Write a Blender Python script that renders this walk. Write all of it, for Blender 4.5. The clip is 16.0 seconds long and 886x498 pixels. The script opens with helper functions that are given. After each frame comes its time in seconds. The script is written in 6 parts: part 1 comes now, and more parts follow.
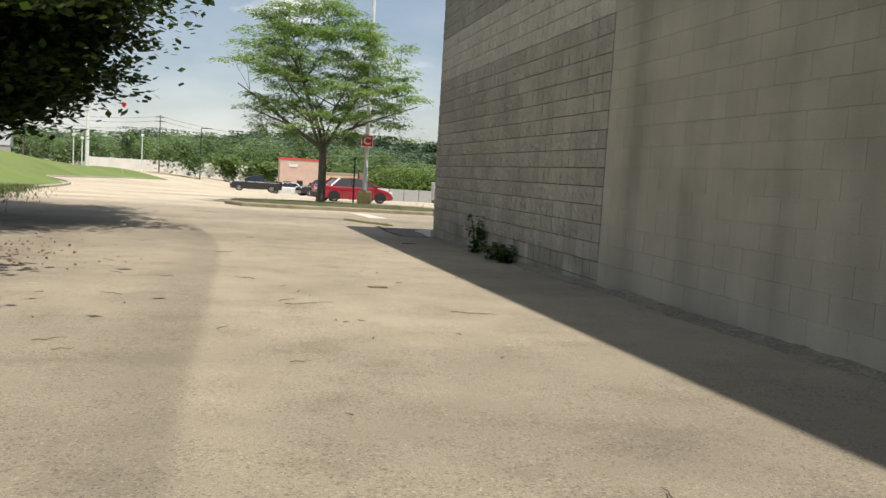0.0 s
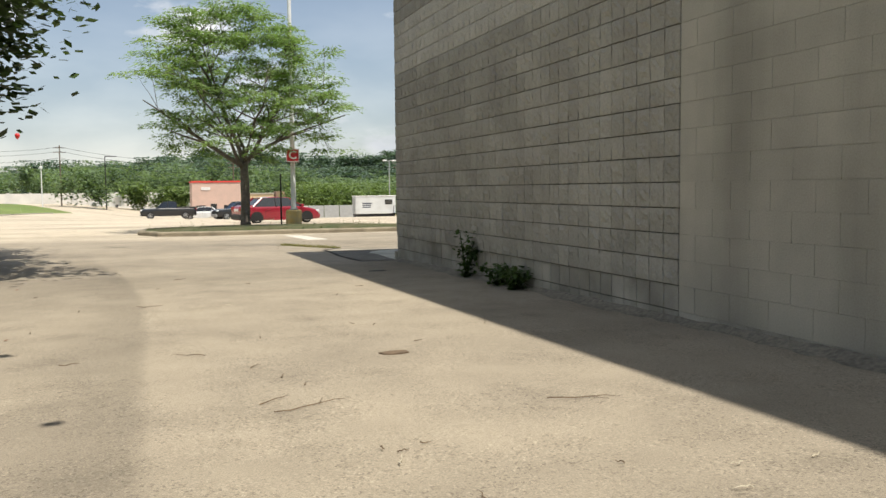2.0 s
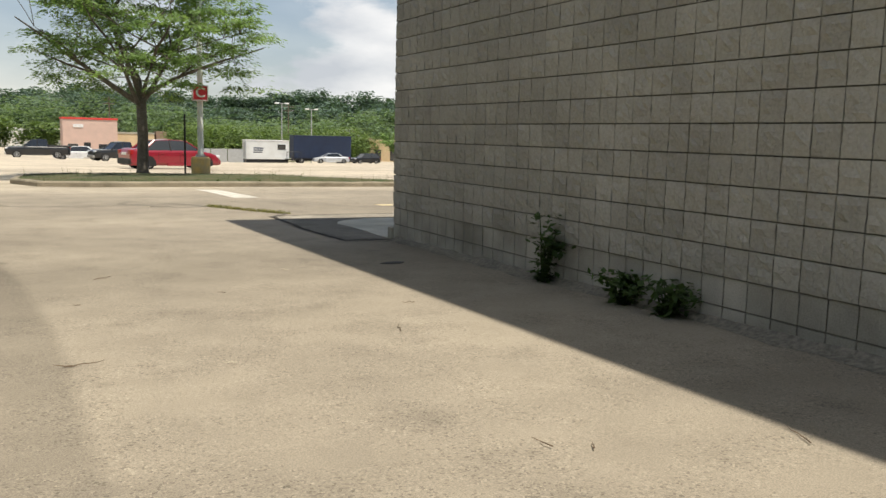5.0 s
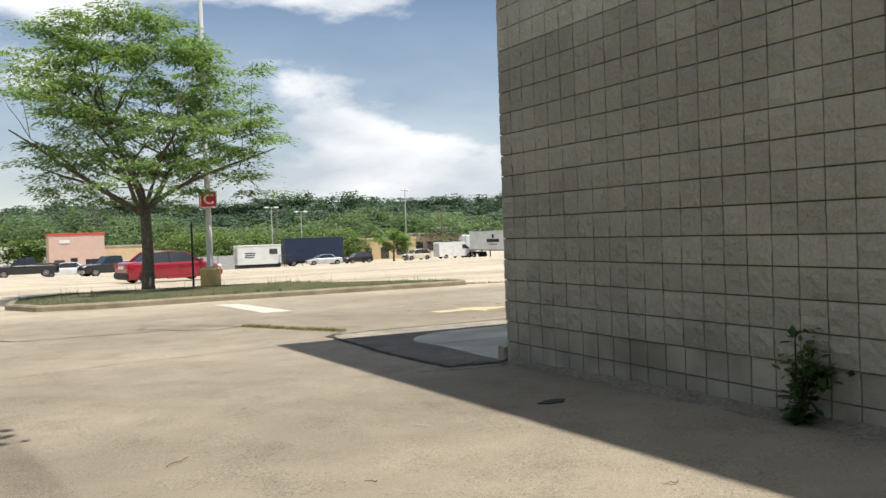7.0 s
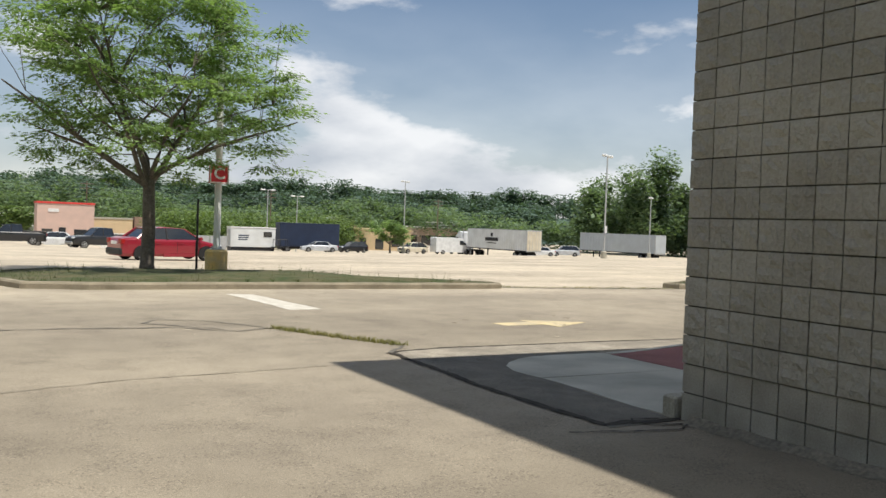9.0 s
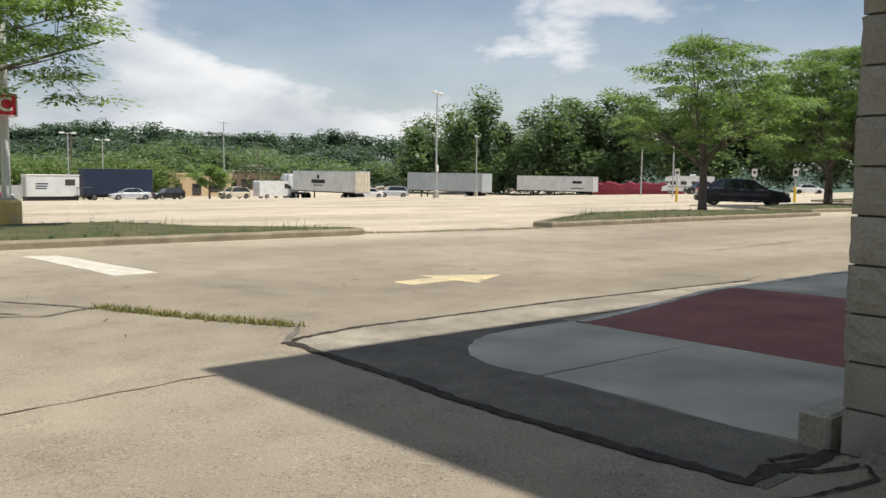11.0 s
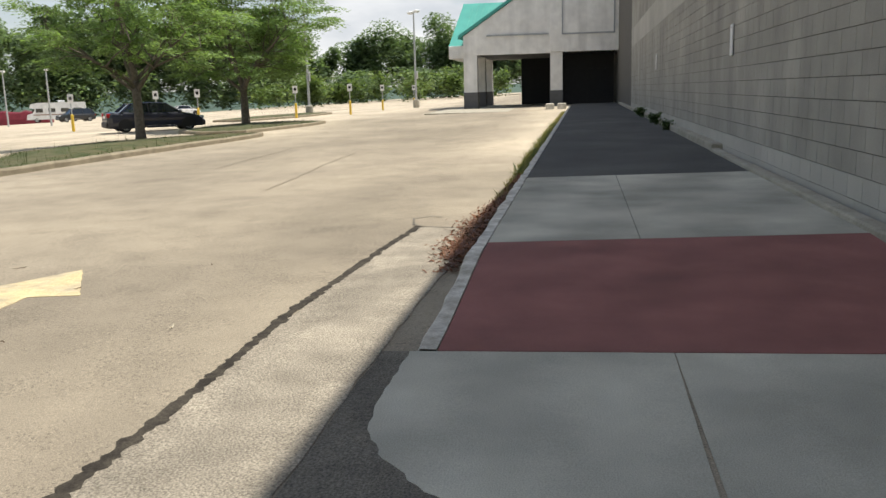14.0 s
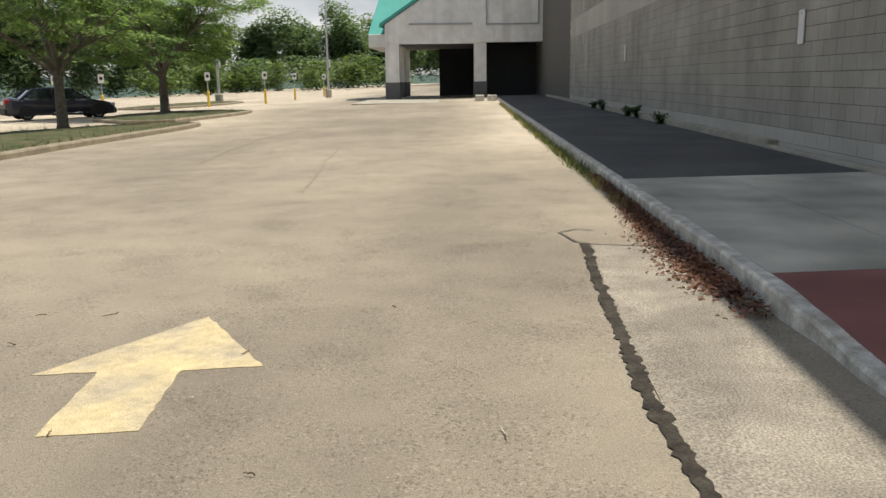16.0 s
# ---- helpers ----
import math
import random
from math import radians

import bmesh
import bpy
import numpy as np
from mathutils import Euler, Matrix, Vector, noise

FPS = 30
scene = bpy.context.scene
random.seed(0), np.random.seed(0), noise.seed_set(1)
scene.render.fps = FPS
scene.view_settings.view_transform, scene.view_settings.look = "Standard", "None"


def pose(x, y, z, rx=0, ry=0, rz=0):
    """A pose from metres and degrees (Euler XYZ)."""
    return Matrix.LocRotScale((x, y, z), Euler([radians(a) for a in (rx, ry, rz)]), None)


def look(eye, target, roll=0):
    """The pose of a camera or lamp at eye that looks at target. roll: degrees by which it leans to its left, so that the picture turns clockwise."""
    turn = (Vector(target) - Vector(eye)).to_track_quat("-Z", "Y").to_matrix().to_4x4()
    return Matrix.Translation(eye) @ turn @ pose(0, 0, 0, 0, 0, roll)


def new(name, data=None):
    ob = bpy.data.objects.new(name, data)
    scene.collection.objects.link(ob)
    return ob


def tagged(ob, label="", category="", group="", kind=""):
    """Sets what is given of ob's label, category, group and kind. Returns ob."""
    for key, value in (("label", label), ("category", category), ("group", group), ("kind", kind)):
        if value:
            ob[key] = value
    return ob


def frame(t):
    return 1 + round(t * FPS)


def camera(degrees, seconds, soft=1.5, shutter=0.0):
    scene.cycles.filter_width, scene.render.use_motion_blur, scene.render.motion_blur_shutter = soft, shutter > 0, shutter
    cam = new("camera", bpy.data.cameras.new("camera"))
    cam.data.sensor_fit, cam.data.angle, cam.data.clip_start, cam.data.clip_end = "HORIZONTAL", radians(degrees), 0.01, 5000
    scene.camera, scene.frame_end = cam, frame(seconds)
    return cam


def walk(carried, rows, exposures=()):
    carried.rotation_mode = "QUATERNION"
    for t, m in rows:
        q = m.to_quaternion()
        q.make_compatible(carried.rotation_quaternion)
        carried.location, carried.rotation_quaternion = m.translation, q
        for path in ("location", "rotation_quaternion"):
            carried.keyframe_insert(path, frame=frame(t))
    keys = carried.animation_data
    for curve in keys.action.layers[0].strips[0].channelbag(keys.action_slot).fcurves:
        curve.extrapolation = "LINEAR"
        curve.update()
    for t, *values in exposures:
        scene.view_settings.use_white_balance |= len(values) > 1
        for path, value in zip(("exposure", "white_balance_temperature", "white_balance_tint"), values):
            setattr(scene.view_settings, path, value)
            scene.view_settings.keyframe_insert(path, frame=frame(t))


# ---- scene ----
cam = camera(55.5, 16.0)
PATH = [
    (0, (-3.729, -16.039, 1.207), (-3.252, -14.105, 1.036), 3.4),
    (0.5, (-3.802, -15.349, 1.189), (-3.483, -13.378, 1.068), 1.9),
    (1, (-3.804, -14.69, 1.174), (-3.2, -12.787, 1.045), 2.3),
    (1.5, (-3.849, -13.969, 1.178), (-3.213, -12.075, 1.089), 2.8),
    (2, (-3.861, -13.32, 1.168), (-3.203, -11.437, 1.025), -0.6),
    (2.5, (-3.939, -12.687, 1.202), (-3.384, -10.767, 1.126), 1.1),
    (3, (-3.935, -12.014, 1.152), (-3.123, -10.209, 0.861), 3.1),
    (3.5, (-3.96, -11.393, 1.179), (-3.16, -9.58, 0.908), 0.6),
    (3.7, (-3.957, -11.109, 1.192), (-3.12, -9.314, 0.911), 0.6),
    (5.8, (-4.253, -8.5, 1.281), (-3.26, -6.779, 1.06), 2.7),
    (6, (-4.26, -8.273, 1.235), (-3.191, -6.596, 1.023), 3.2),
    (6.5, (-4.344, -7.622, 1.268), (-3.327, -5.905, 1.143), 0.3),
    (7, (-4.38, -6.943, 1.291), (-3.439, -5.179, 1.249), -1.9),
    (7.5, (-4.423, -6.257, 1.304), (-3.547, -4.459, 1.287), -0.8),
    (8, (-4.352, -5.57, 1.298), (-3.462, -3.779, 1.265), -0.1),
    (8.2, (-4.384, -5.343, 1.323), (-3.474, -3.563, 1.296), 1.2),
    (10.3, (-3.815, -2.376, 1.178), (-2.735, -0.7, 1.035), 0.9),
    (10.5, (-3.733, -2.126, 1.171), (-2.612, -0.476, 1.02), 0.9),
    (11, (-3.516, -1.5, 1.151), (-2.21, 0.005, 0.97), 0.8),
    (11.5, (-3.322, -0.84, 1.163), (-1.769, 0.401, 0.946), 0.7),
    (12, (-3.052, -0.237, 1.142), (-1.276, 0.649, 0.894), -0.2),
    (12.5, (-2.831, 0.375, 1.157), (-0.923, 0.922, 0.913), 0.0),
    (13, (-2.609, 1.005, 1.202), (-0.683, 1.505, 1.002), -1.1),
    (13.5, (-2.352, 1.701, 1.198), (-0.442, 2.237, 0.95), -1.5),
    (14, (-2.049, 2.237, 1.167), (-0.102, 2.509, 0.799), -1.6),
    (14.5, (-1.696, 2.801, 1.168), (0.278, 2.751, 0.85), -1.4),
    (15, (-1.355, 3.338, 1.159), (0.581, 3.064, 0.739), -0.7),
    (15.5, (-0.961, 3.927, 1.169), (0.996, 3.794, 0.781), -0.6),
    (16, (-0.589, 4.512, 1.145), (1.372, 4.529, 0.752), -0.7),
]
walk(cam, [(t, look(eye, target, roll)) for t, eye, target, roll in PATH],
     exposures=[(0.0, .12, 6600, 10), (0.5, .22, 6600, 10), (2.4, .16, 6600, 10), (3.0, .08, 6650, 10), (3.6, .08, 6650, 10), (6.0, .08, 6550, 10), (7.0, .16, 6400, 10), (8.0, .04, 6350, 10), (10.5, -.03, 6450, 10), (12.5, -.03, 6450, 10), (13.0, .18, 6550, 10), (13.5, .10, 6550, 10), (14.6, .30, 6600, 10), (15.5, .16, 6550, 10), (16.0, -.04, 6600, 10)])


# ---- world, sun, exposure ----
SUN_AZ = math.atan2(1.28, -3.12)          # the sun stands over this bearing (x east, y north)
SUN_EL = radians(69.5)
world = bpy.data.worlds.new("sky")
scene.world = world
world.use_nodes = True
wn, wl = world.node_tree.nodes, world.node_tree.links
for n_ in list(wn):
    wn.remove(n_)
w_out = wn.new("ShaderNodeOutputWorld")
w_bg = wn.new("ShaderNodeBackground")
w_bg.inputs["Strength"].default_value = 0.09
w_sky = wn.new("ShaderNodeTexSky")
w_sky.sky_type = "NISHITA"
w_sky.sun_disc = False
w_sky.sun_elevation = SUN_EL
w_sky.sun_rotation = SUN_AZ
w_sky.air_density, w_sky.dust_density, w_sky.ozone_density = 1.05, 0.6, 1.8
w_co = wn.new("ShaderNodeTexCoord")
w_sep = wn.new("ShaderNodeSeparateXYZ")
wl.new(w_co.outputs["Generated"], w_sep.inputs[0])


def wmath(op, a, b=None, clamp=False):
    m = wn.new("ShaderNodeMath")
    m.operation, m.use_clamp = op, clamp
    for i, v in enumerate((a, b)):
        if v is None:
            continue
        if isinstance(v, (int, float)):
            m.inputs[i].default_value = v
        else:
            wl.new(v, m.inputs[i])
    return m.outputs[0]


# a cloud layer, flattened towards the horizon
w_up = wmath("ADD", wmath("MAXIMUM", w_sep.outputs[2], 0.0), 0.7)
w_vec = wn.new("ShaderNodeCombineXYZ")
wl.new(wmath("DIVIDE", w_sep.outputs[0], w_up), w_vec.inputs[0])
wl.new(wmath("DIVIDE", w_sep.outputs[1], w_up), w_vec.inputs[1])
wl.new(wmath("MULTIPLY", w_sep.outputs[2], 2.4), w_vec.inputs[2])
w_n = wn.new("ShaderNodeTexNoise")
w_n.inputs["Scale"].default_value, w_n.inputs["Detail"].default_value = 2.5, 10.0
w_n.inputs["Roughness"].default_value = 0.56
wl.new(w_vec.outputs[0], w_n.inputs["Vector"])
w_n2 = wn.new("ShaderNodeTexNoise")
w_n2.inputs["Scale"].default_value, w_n2.inputs["Detail"].default_value = 4.5, 7.0
wl.new(w_vec.outputs[0], w_n2.inputs["Vector"])
w_mask = wn.new("ShaderNodeMapRange")
w_mask.interpolation_type = "SMOOTHSTEP"
w_mask.inputs[1].default_value, w_mask.inputs[2].default_value = 0.47, 0.59
wl.new(w_n.outputs["Fac"], w_mask.inputs[0])
w_haze = wn.new("ShaderNodeMapRange")
w_haze.inputs[1].default_value, w_haze.inputs[2].default_value = 0.0, 0.28
w_haze.inputs[3].default_value, w_haze.inputs[4].default_value = 0.55, 0.0
wl.new(w_sep.outputs[2], w_haze.inputs[0])
w_tot = wmath("MAXIMUM", wmath("MULTIPLY", w_mask.outputs[0], 0.92), w_haze.outputs[0])
w_ramp = wn.new("ShaderNodeValToRGB")
w_ramp.color_ramp.elements[0].position, w_ramp.color_ramp.elements[0].color = 0.34, (6.3, 6.7, 7.3, 1)
w_ramp.color_ramp.elements[1].position, w_ramp.color_ramp.elements[1].color = 0.62, (10.8, 10.8, 10.8, 1)
wl.new(w_n2.outputs["Fac"], w_ramp.inputs[0])
w_mix = wn.new("ShaderNodeMix")
w_mix.data_type = "RGBA"
wl.new(w_tot, w_mix.inputs["Factor"])
wl.new(w_sky.outputs[0], w_mix.inputs["A"])
wl.new(w_ramp.outputs[0], w_mix.inputs["B"])
wl.new(w_mix.outputs["Result"], w_bg.inputs["Color"])
wl.new(w_bg.outputs[0], w_out.inputs[0])

sun = new("sun", bpy.data.lights.new("sun", "SUN"))
sun.data.energy, sun.data.angle, sun.data.color = 5.0, radians(0.53), (1.0, 0.94, 0.83)
sun.matrix_world = look((0, 0, 0), (-1.28 * 0.1, 3.12 * 0.1, -math.tan(SUN_EL) * 3.372 * 0.1))


# ---- materials ----
def mat(name, c1, c2=None, scale=4.0, rough=0.85, metal=0.0, bump=0.0, bscale=40.0, fine=0.12, blot=None,
        bscale2=None, island=0.0, obj_rand=0.0, spec=0.4, detail=6.0, coat=0.0, run=0.0):
    """Procedural surface: two colours in large blots, fine grain, relief, and per-piece variation."""
    m = bpy.data.materials.new(name)
    m.use_nodes = True
    nt = m.node_tree
    N, L = nt.nodes, nt.links
    b = N["Principled BSDF"]
    b.inputs["Roughness"].default_value, b.inputs["Metallic"].default_value = rough, metal
    b.inputs["Specular IOR Level"].default_value = spec
    b.inputs["Coat Weight"].default_value = coat
    co = N.new("ShaderNodeTexCoord")
    geo = N.new("ShaderNodeNewGeometry")
    pos = geo.outputs["Position"] if not metal and not coat else co.outputs["Object"]
    c2 = c2 or tuple(v * 0.8 for v in c1)
    n1 = N.new("ShaderNodeTexNoise")
    n1.inputs["Scale"].default_value, n1.inputs["Detail"].default_value = scale, detail
    L.new(pos, n1.inputs["Vector"])
    mr = N.new("ShaderNodeMapRange")
    mr.inputs[1].default_value, mr.inputs[2].default_value = 0.32, 0.68
    L.new(n1.outputs["Fac"], mr.inputs[0])
    mix = N.new("ShaderNodeMix")
    mix.data_type = "RGBA"
    mix.inputs["A"].default_value, mix.inputs["B"].default_value = (*c1, 1), (*c2, 1)
    L.new(mr.outputs[0], mix.inputs["Factor"])
    col = mix.outputs["Result"]
    n2 = N.new("ShaderNodeTexNoise")
    n2.inputs["Scale"].default_value, n2.inputs["Detail"].default_value = bscale, 4.0
    L.new(pos, n2.inputs["Vector"])

    def gain(col, src, lo, hi, a=0.3, z=0.7):
        r = N.new("ShaderNodeMapRange")
        r.inputs[1].default_value, r.inputs[2].default_value = a, z
        r.inputs[3].default_value, r.inputs[4].default_value = lo, hi
        L.new(src, r.inputs[0])
        v = N.new("ShaderNodeVectorMath")
        v.operation = "SCALE"
        L.new(col, v.inputs[0])
        L.new(r.outputs[0], v.inputs["Scale"])
        return v.outputs[0]

    if fine:
        col = gain(col, n2.outputs["Fac"], 1 - fine, 1 + fine)
    if blot:
        n3 = N.new("ShaderNodeTexNoise")
        n3.inputs["Scale"].default_value, n3.inputs["Detail"].default_value = blot[0], 3.0
        L.new(pos, n3.inputs["Vector"])
        col = gain(col, n3.outputs["Fac"], 1 - blot[1], 1 + blot[1])
    if run:
        mp = N.new("ShaderNodeMapping")
        mp.inputs["Scale"].default_value = (1.0, 1.0, 0.06)
        n4 = N.new("ShaderNodeTexNoise")
        n4.inputs["Scale"].default_value, n4.inputs["Detail"].default_value = 1.6, 7.0
        L.new(pos, mp.inputs[0])
        L.new(mp.outputs[0], n4.inputs["Vector"])
        col = gain(col, n4.outputs["Fac"], 1.0 + run * .4, 1 - run, 0.45, 0.75)
    if island:
        col = gain(col, geo.outputs["Random Per Island"], 1 - island, 1 + island, 0, 1)
    if obj_rand:
        oi = N.new("ShaderNodeObjectInfo")
        col = gain(col, oi.outputs["Random"], 1 - obj_rand, 1 + obj_rand, 0, 1)
    L.new(col, b.inputs["Base Color"])
    if bump:
        bp = N.new("ShaderNodeBump")
        bp.inputs["Strength"].default_value, bp.inputs["Distance"].default_value = bump, 0.02
        L.new(n2.outputs["Fac"], bp.inputs["Height"])
        L.new(bp.outputs[0], b.inputs["Normal"])
    return m


def leaf_mat(name, c1, c2, trans=0.35):
    m = mat(name, c1, c2, scale=0.9, rough=0.55, island=0.35, fine=0, spec=0.3)
    nt = m.node_tree
    b, out = nt.nodes["Principled BSDF"], nt.nodes["Material Output"]
    tr = nt.nodes.new("ShaderNodeBsdfTranslucent")
    mx = nt.nodes.new("ShaderNodeMixShader")
    mx.inputs[0].default_value = trans
    src = b.inputs["Base Color"].links[0].from_socket
    br = nt.nodes.new("ShaderNodeVectorMath")
    br.operation = "MULTIPLY"
    br.inputs[1].default_value = (1.25, 1.35, 0.6)
    nt.links.new(src, br.inputs[0])
    nt.links.new(br.outputs[0], tr.inputs["Color"])
    nt.links.new(b.outputs[0], mx.inputs[1])
    nt.links.new(tr.outputs[0], mx.inputs[2])
    nt.links.new(mx.outputs[0], out.inputs["Surface"])
    return m


M_SPLIT = mat("split_face_block", (0.395, 0.38, 0.335), (0.315, 0.30, 0.265), 1.3, 0.95, bump=0.5, bscale=46, fine=0.09, obj_rand=0.10, island=0.09)
M_SPLIT_L = mat("washed_block", (0.56, 0.54, 0.48), (0.46, 0.44, 0.395), 1.6, 0.95, bump=0.6, bscale=55, fine=0.15, obj_rand=0.05, island=0.05)
M_BASEBLK = mat("smooth_base_block", (0.46, 0.44, 0.39), (0.25, 0.235, 0.20), 1.8, 0.92, bump=0.3, bscale=90, fine=0.12, obj_rand=0.10, island=0.10)
M_SMOOTH = mat("painted_block", (0.44, 0.418, 0.358), (0.33, 0.313, 0.27), 0.55, 0.9, bump=0.25, bscale=80, fine=0.07, blot=(1.7, 0.1), obj_rand=0.035, island=0.035, run=0.22)
M_FACADE = mat("facade_block", (0.37, 0.352, 0.31), (0.285, 0.272, 0.24), 0.5, 0.9, bump=0.25, bscale=80, fine=0.07, blot=(1.3, 0.12), obj_rand=0.04, island=0.04, run=0.16)
M_FACADE_L = mat("facade_band", (0.50, 0.485, 0.435), (0.40, 0.385, 0.345), 0.6, 0.9, bump=0.2, bscale=80, fine=0.06, island=0.03)
M_MORTAR = mat("mortar", (0.21, 0.20, 0.175), (0.15, 0.142, 0.125), 6, 0.97, bump=0.3, bscale=120)
M_SLAB = mat("sidewalk_concrete", (0.53, 0.515, 0.435), (0.35, 0.34, 0.287), 0.9, 0.9, bump=0.35, bscale=160, fine=0.14, blot=(1.1, 0.28), detail=9)
M_JOINT = mat("joint_mortar", (0.15, 0.142, 0.125), (0.11, 0.105, 0.095), 6, 0.97, bump=0.3, bscale=120)
M_SOIL = mat("wall_foot_dirt", (0.17, 0.155, 0.125), (0.24, 0.215, 0.17), 3, 0.98, bump=1.0, bscale=30, fine=0.3)
M_RED = mat("red_ramp_paint", (0.30, 0.125, 0.11), (0.23, 0.095, 0.085), 1.6, 0.85, bump=0.3, bscale=170, fine=0.14, blot=(1.5, 0.22), detail=9)
M_WALK = mat("dark_walk", (0.108, 0.106, 0.10), (0.075, 0.074, 0.07), 0.8, 0.93, bump=0.4, bscale=150, fine=0.15, blot=(0.35, 0.12))
M_KERB = mat("old_kerb_paint", (0.74, 0.72, 0.66), (0.40, 0.37, 0.31), 9, 0.9, bump=0.35, bscale=70, fine=0.15, blot=(2.5, 0.12))
M_KERB2 = mat("kerb_concrete", (0.44, 0.41, 0.335), (0.33, 0.305, 0.245), 3, 0.92, bump=0.5, bscale=50, fine=0.15)
M_KERB3 = mat("weathered_island_kerb", (0.33, 0.285, 0.205), (0.22, 0.19, 0.135), 3, 0.93, bump=0.5, bscale=50, fine=0.18)
# Same patch surface twice: its sunlit tone, then a copy darkened for wall shade.
M_SUN_PATCH = mat("asphalt_sunlit", (0.37, 0.33, 0.265), (0.24, 0.214, 0.172), 1.6, 0.95, bump=0.6, bscale=110, fine=0.5, blot=(5, 0.15))
M_SHADE_PATCH = mat("asphalt_shaded", (0.20, 0.182, 0.148), (0.115, 0.105, 0.088), 1.2, 0.95, bump=0.6, bscale=110, fine=0.5, blot=(6, 0.15))
M_TAR = mat("tar_seal", (0.032, 0.028, 0.024), (0.075, 0.066, 0.053), 11, 0.9, bump=0.2, bscale=90, fine=0.3, spec=0.12)
M_CRACK = mat("crack_dirt", (0.11, 0.10, 0.085), (0.19, 0.175, 0.145), 5, 0.98, fine=0.3)
M_FINECRACK = mat("fine_crack", (0.25, 0.22, 0.17), (0.32, 0.28, 0.21), 5, 0.98, fine=0.3)
M_WHITEPAINT = mat("road_white", (0.66, 0.63, 0.56), (0.50, 0.46, 0.385), 6, 0.85, bump=0.5, bscale=85, fine=0.2)
M_YELLOW = mat("road_yellow", (0.66, 0.54, 0.30), (0.42, 0.362, 0.265), 3.2, 0.85, bump=0.3, bscale=150, fine=0.22, blot=(18, 0.14), detail=10)
M_GRASS = mat("turf", (0.045, 0.066, 0.021), (0.115, 0.10, 0.052), 1.5, 0.95, bump=1.0, bscale=22, fine=0.35)
M_LAWN = mat("lawn", (0.125, 0.19, 0.045), (0.165, 0.20, 0.06), 0.35, 0.95, bump=1.0, bscale=18, fine=0.25, blot=(0.12, 0.15))
M_DRYGRASS = leaf_mat("dry_weed", (0.30, 0.26, 0.10), (0.19, 0.20, 0.07), 0.25)
M_BLADE = leaf_mat("grass_blade", (0.06, 0.105, 0.026), (0.09, 0.105, 0.038), 0.25)
M_DEADLEAF = leaf_mat("dead_leaf", (0.22, 0.095, 0.05), (0.12, 0.062, 0.038), 0.12)
M_LOCUST = leaf_mat("locust_leaf", (0.235, 0.325, 0.145), (0.165, 0.25, 0.11), 0.5)
M_MAPLE = leaf_mat("maple_leaf", (0.055, 0.09, 0.026), (0.032, 0.058, 0.02), 0.28)
M_PLANT = leaf_mat("weed_leaf", (0.085, 0.135, 0.045), (0.06, 0.10, 0.034), 0.35)
M_WOODS = leaf_mat("woods_leaf", (0.185, 0.255, 0.15), (0.13, 0.19, 0.118), 0.45)
M_WOODS2 = leaf_mat("bright_woods_leaf", (0.165, 0.23, 0.075), (0.12, 0.18, 0.065), 0.3)
# Distance haze is mixed into the hill's leaf colour, shifting it towards blue.
M_HILL = leaf_mat("hazed_hill_leaf", (0.115, 0.17, 0.125), (0.085, 0.135, 0.105), 0.3)
M_BARK = mat("bark", (0.19, 0.165, 0.135), (0.12, 0.10, 0.082), 9, 0.95, bump=1.0, bscale=30, fine=0.3)
M_TYRE = mat("tyre_rubber", (0.018, 0.018, 0.018), None, 9, 0.85)
M_RIM = mat("alloy", (0.55, 0.56, 0.58), None, 5, 0.35, metal=0.9)
M_GLASS = mat("dark_glass", (0.02, 0.024, 0.028), None, 3, 0.06, spec=0.8, fine=0, coat=0.3)
M_RED_CAR = mat("red_car_paint", (0.27, 0.010, 0.026), (0.25, 0.010, 0.023), 2, 0.3, coat=0.8, fine=0.02)
M_BLUE_CAR = mat("dark_blue_paint", (0.012, 0.015, 0.032), (0.010, 0.012, 0.026), 2, 0.28, coat=0.8, fine=0.02)
M_BLACK_CAR = mat("black_paint", (0.012, 0.013, 0.016), None, 2, 0.3, coat=0.8, fine=0.02)
M_SILVER = mat("silver_paint", (0.58, 0.60, 0.63), None, 2, 0.32, metal=0.3, coat=0.6, fine=0.02)
M_WHITE_CAR = mat("white_paint", (0.78, 0.79, 0.79), None, 2, 0.35, coat=0.5, fine=0.02)
M_TRIM = mat("black_trim", (0.02, 0.02, 0.021), None, 8, 0.6)
M_LAMPG = mat("headlight_glass", (0.72, 0.74, 0.76), None, 9, 0.12, fine=0)
M_TAIL = mat("tail_light", (0.35, 0.01, 0.012), None, 9, 0.15, fine=0)
M_POLE = mat("galvanised", (0.46, 0.47, 0.47), (0.38, 0.39, 0.39), 3, 0.55, metal=0.25, fine=0.06)
M_POLEW = mat("pole_white", (0.80, 0.81, 0.80), (0.72, 0.73, 0.72), 3, 0.6, fine=0.05)
M_WOODPOLE = mat("creosote_wood", (0.17, 0.135, 0.10), (0.12, 0.095, 0.07), 6, 0.95, bump=0.6, bscale=40)
M_BASEYEL = mat("yellow_base_paint", (0.82, 0.56, 0.19), (0.66, 0.50, 0.26), 5, 0.85, bump=0.4, bscale=40, fine=0.15)
M_POSTYEL = mat("yellow_post", (0.74, 0.50, 0.05), (0.62, 0.42, 0.06), 5, 0.7)
M_SIGNRED = mat("sign_red", (0.62, 0.035, 0.05), (0.56, 0.035, 0.05), 3, 0.45, fine=0.03)
M_SIGNW = mat("sign_white", (0.80, 0.79, 0.78), None, 3, 0.45, fine=0.02)
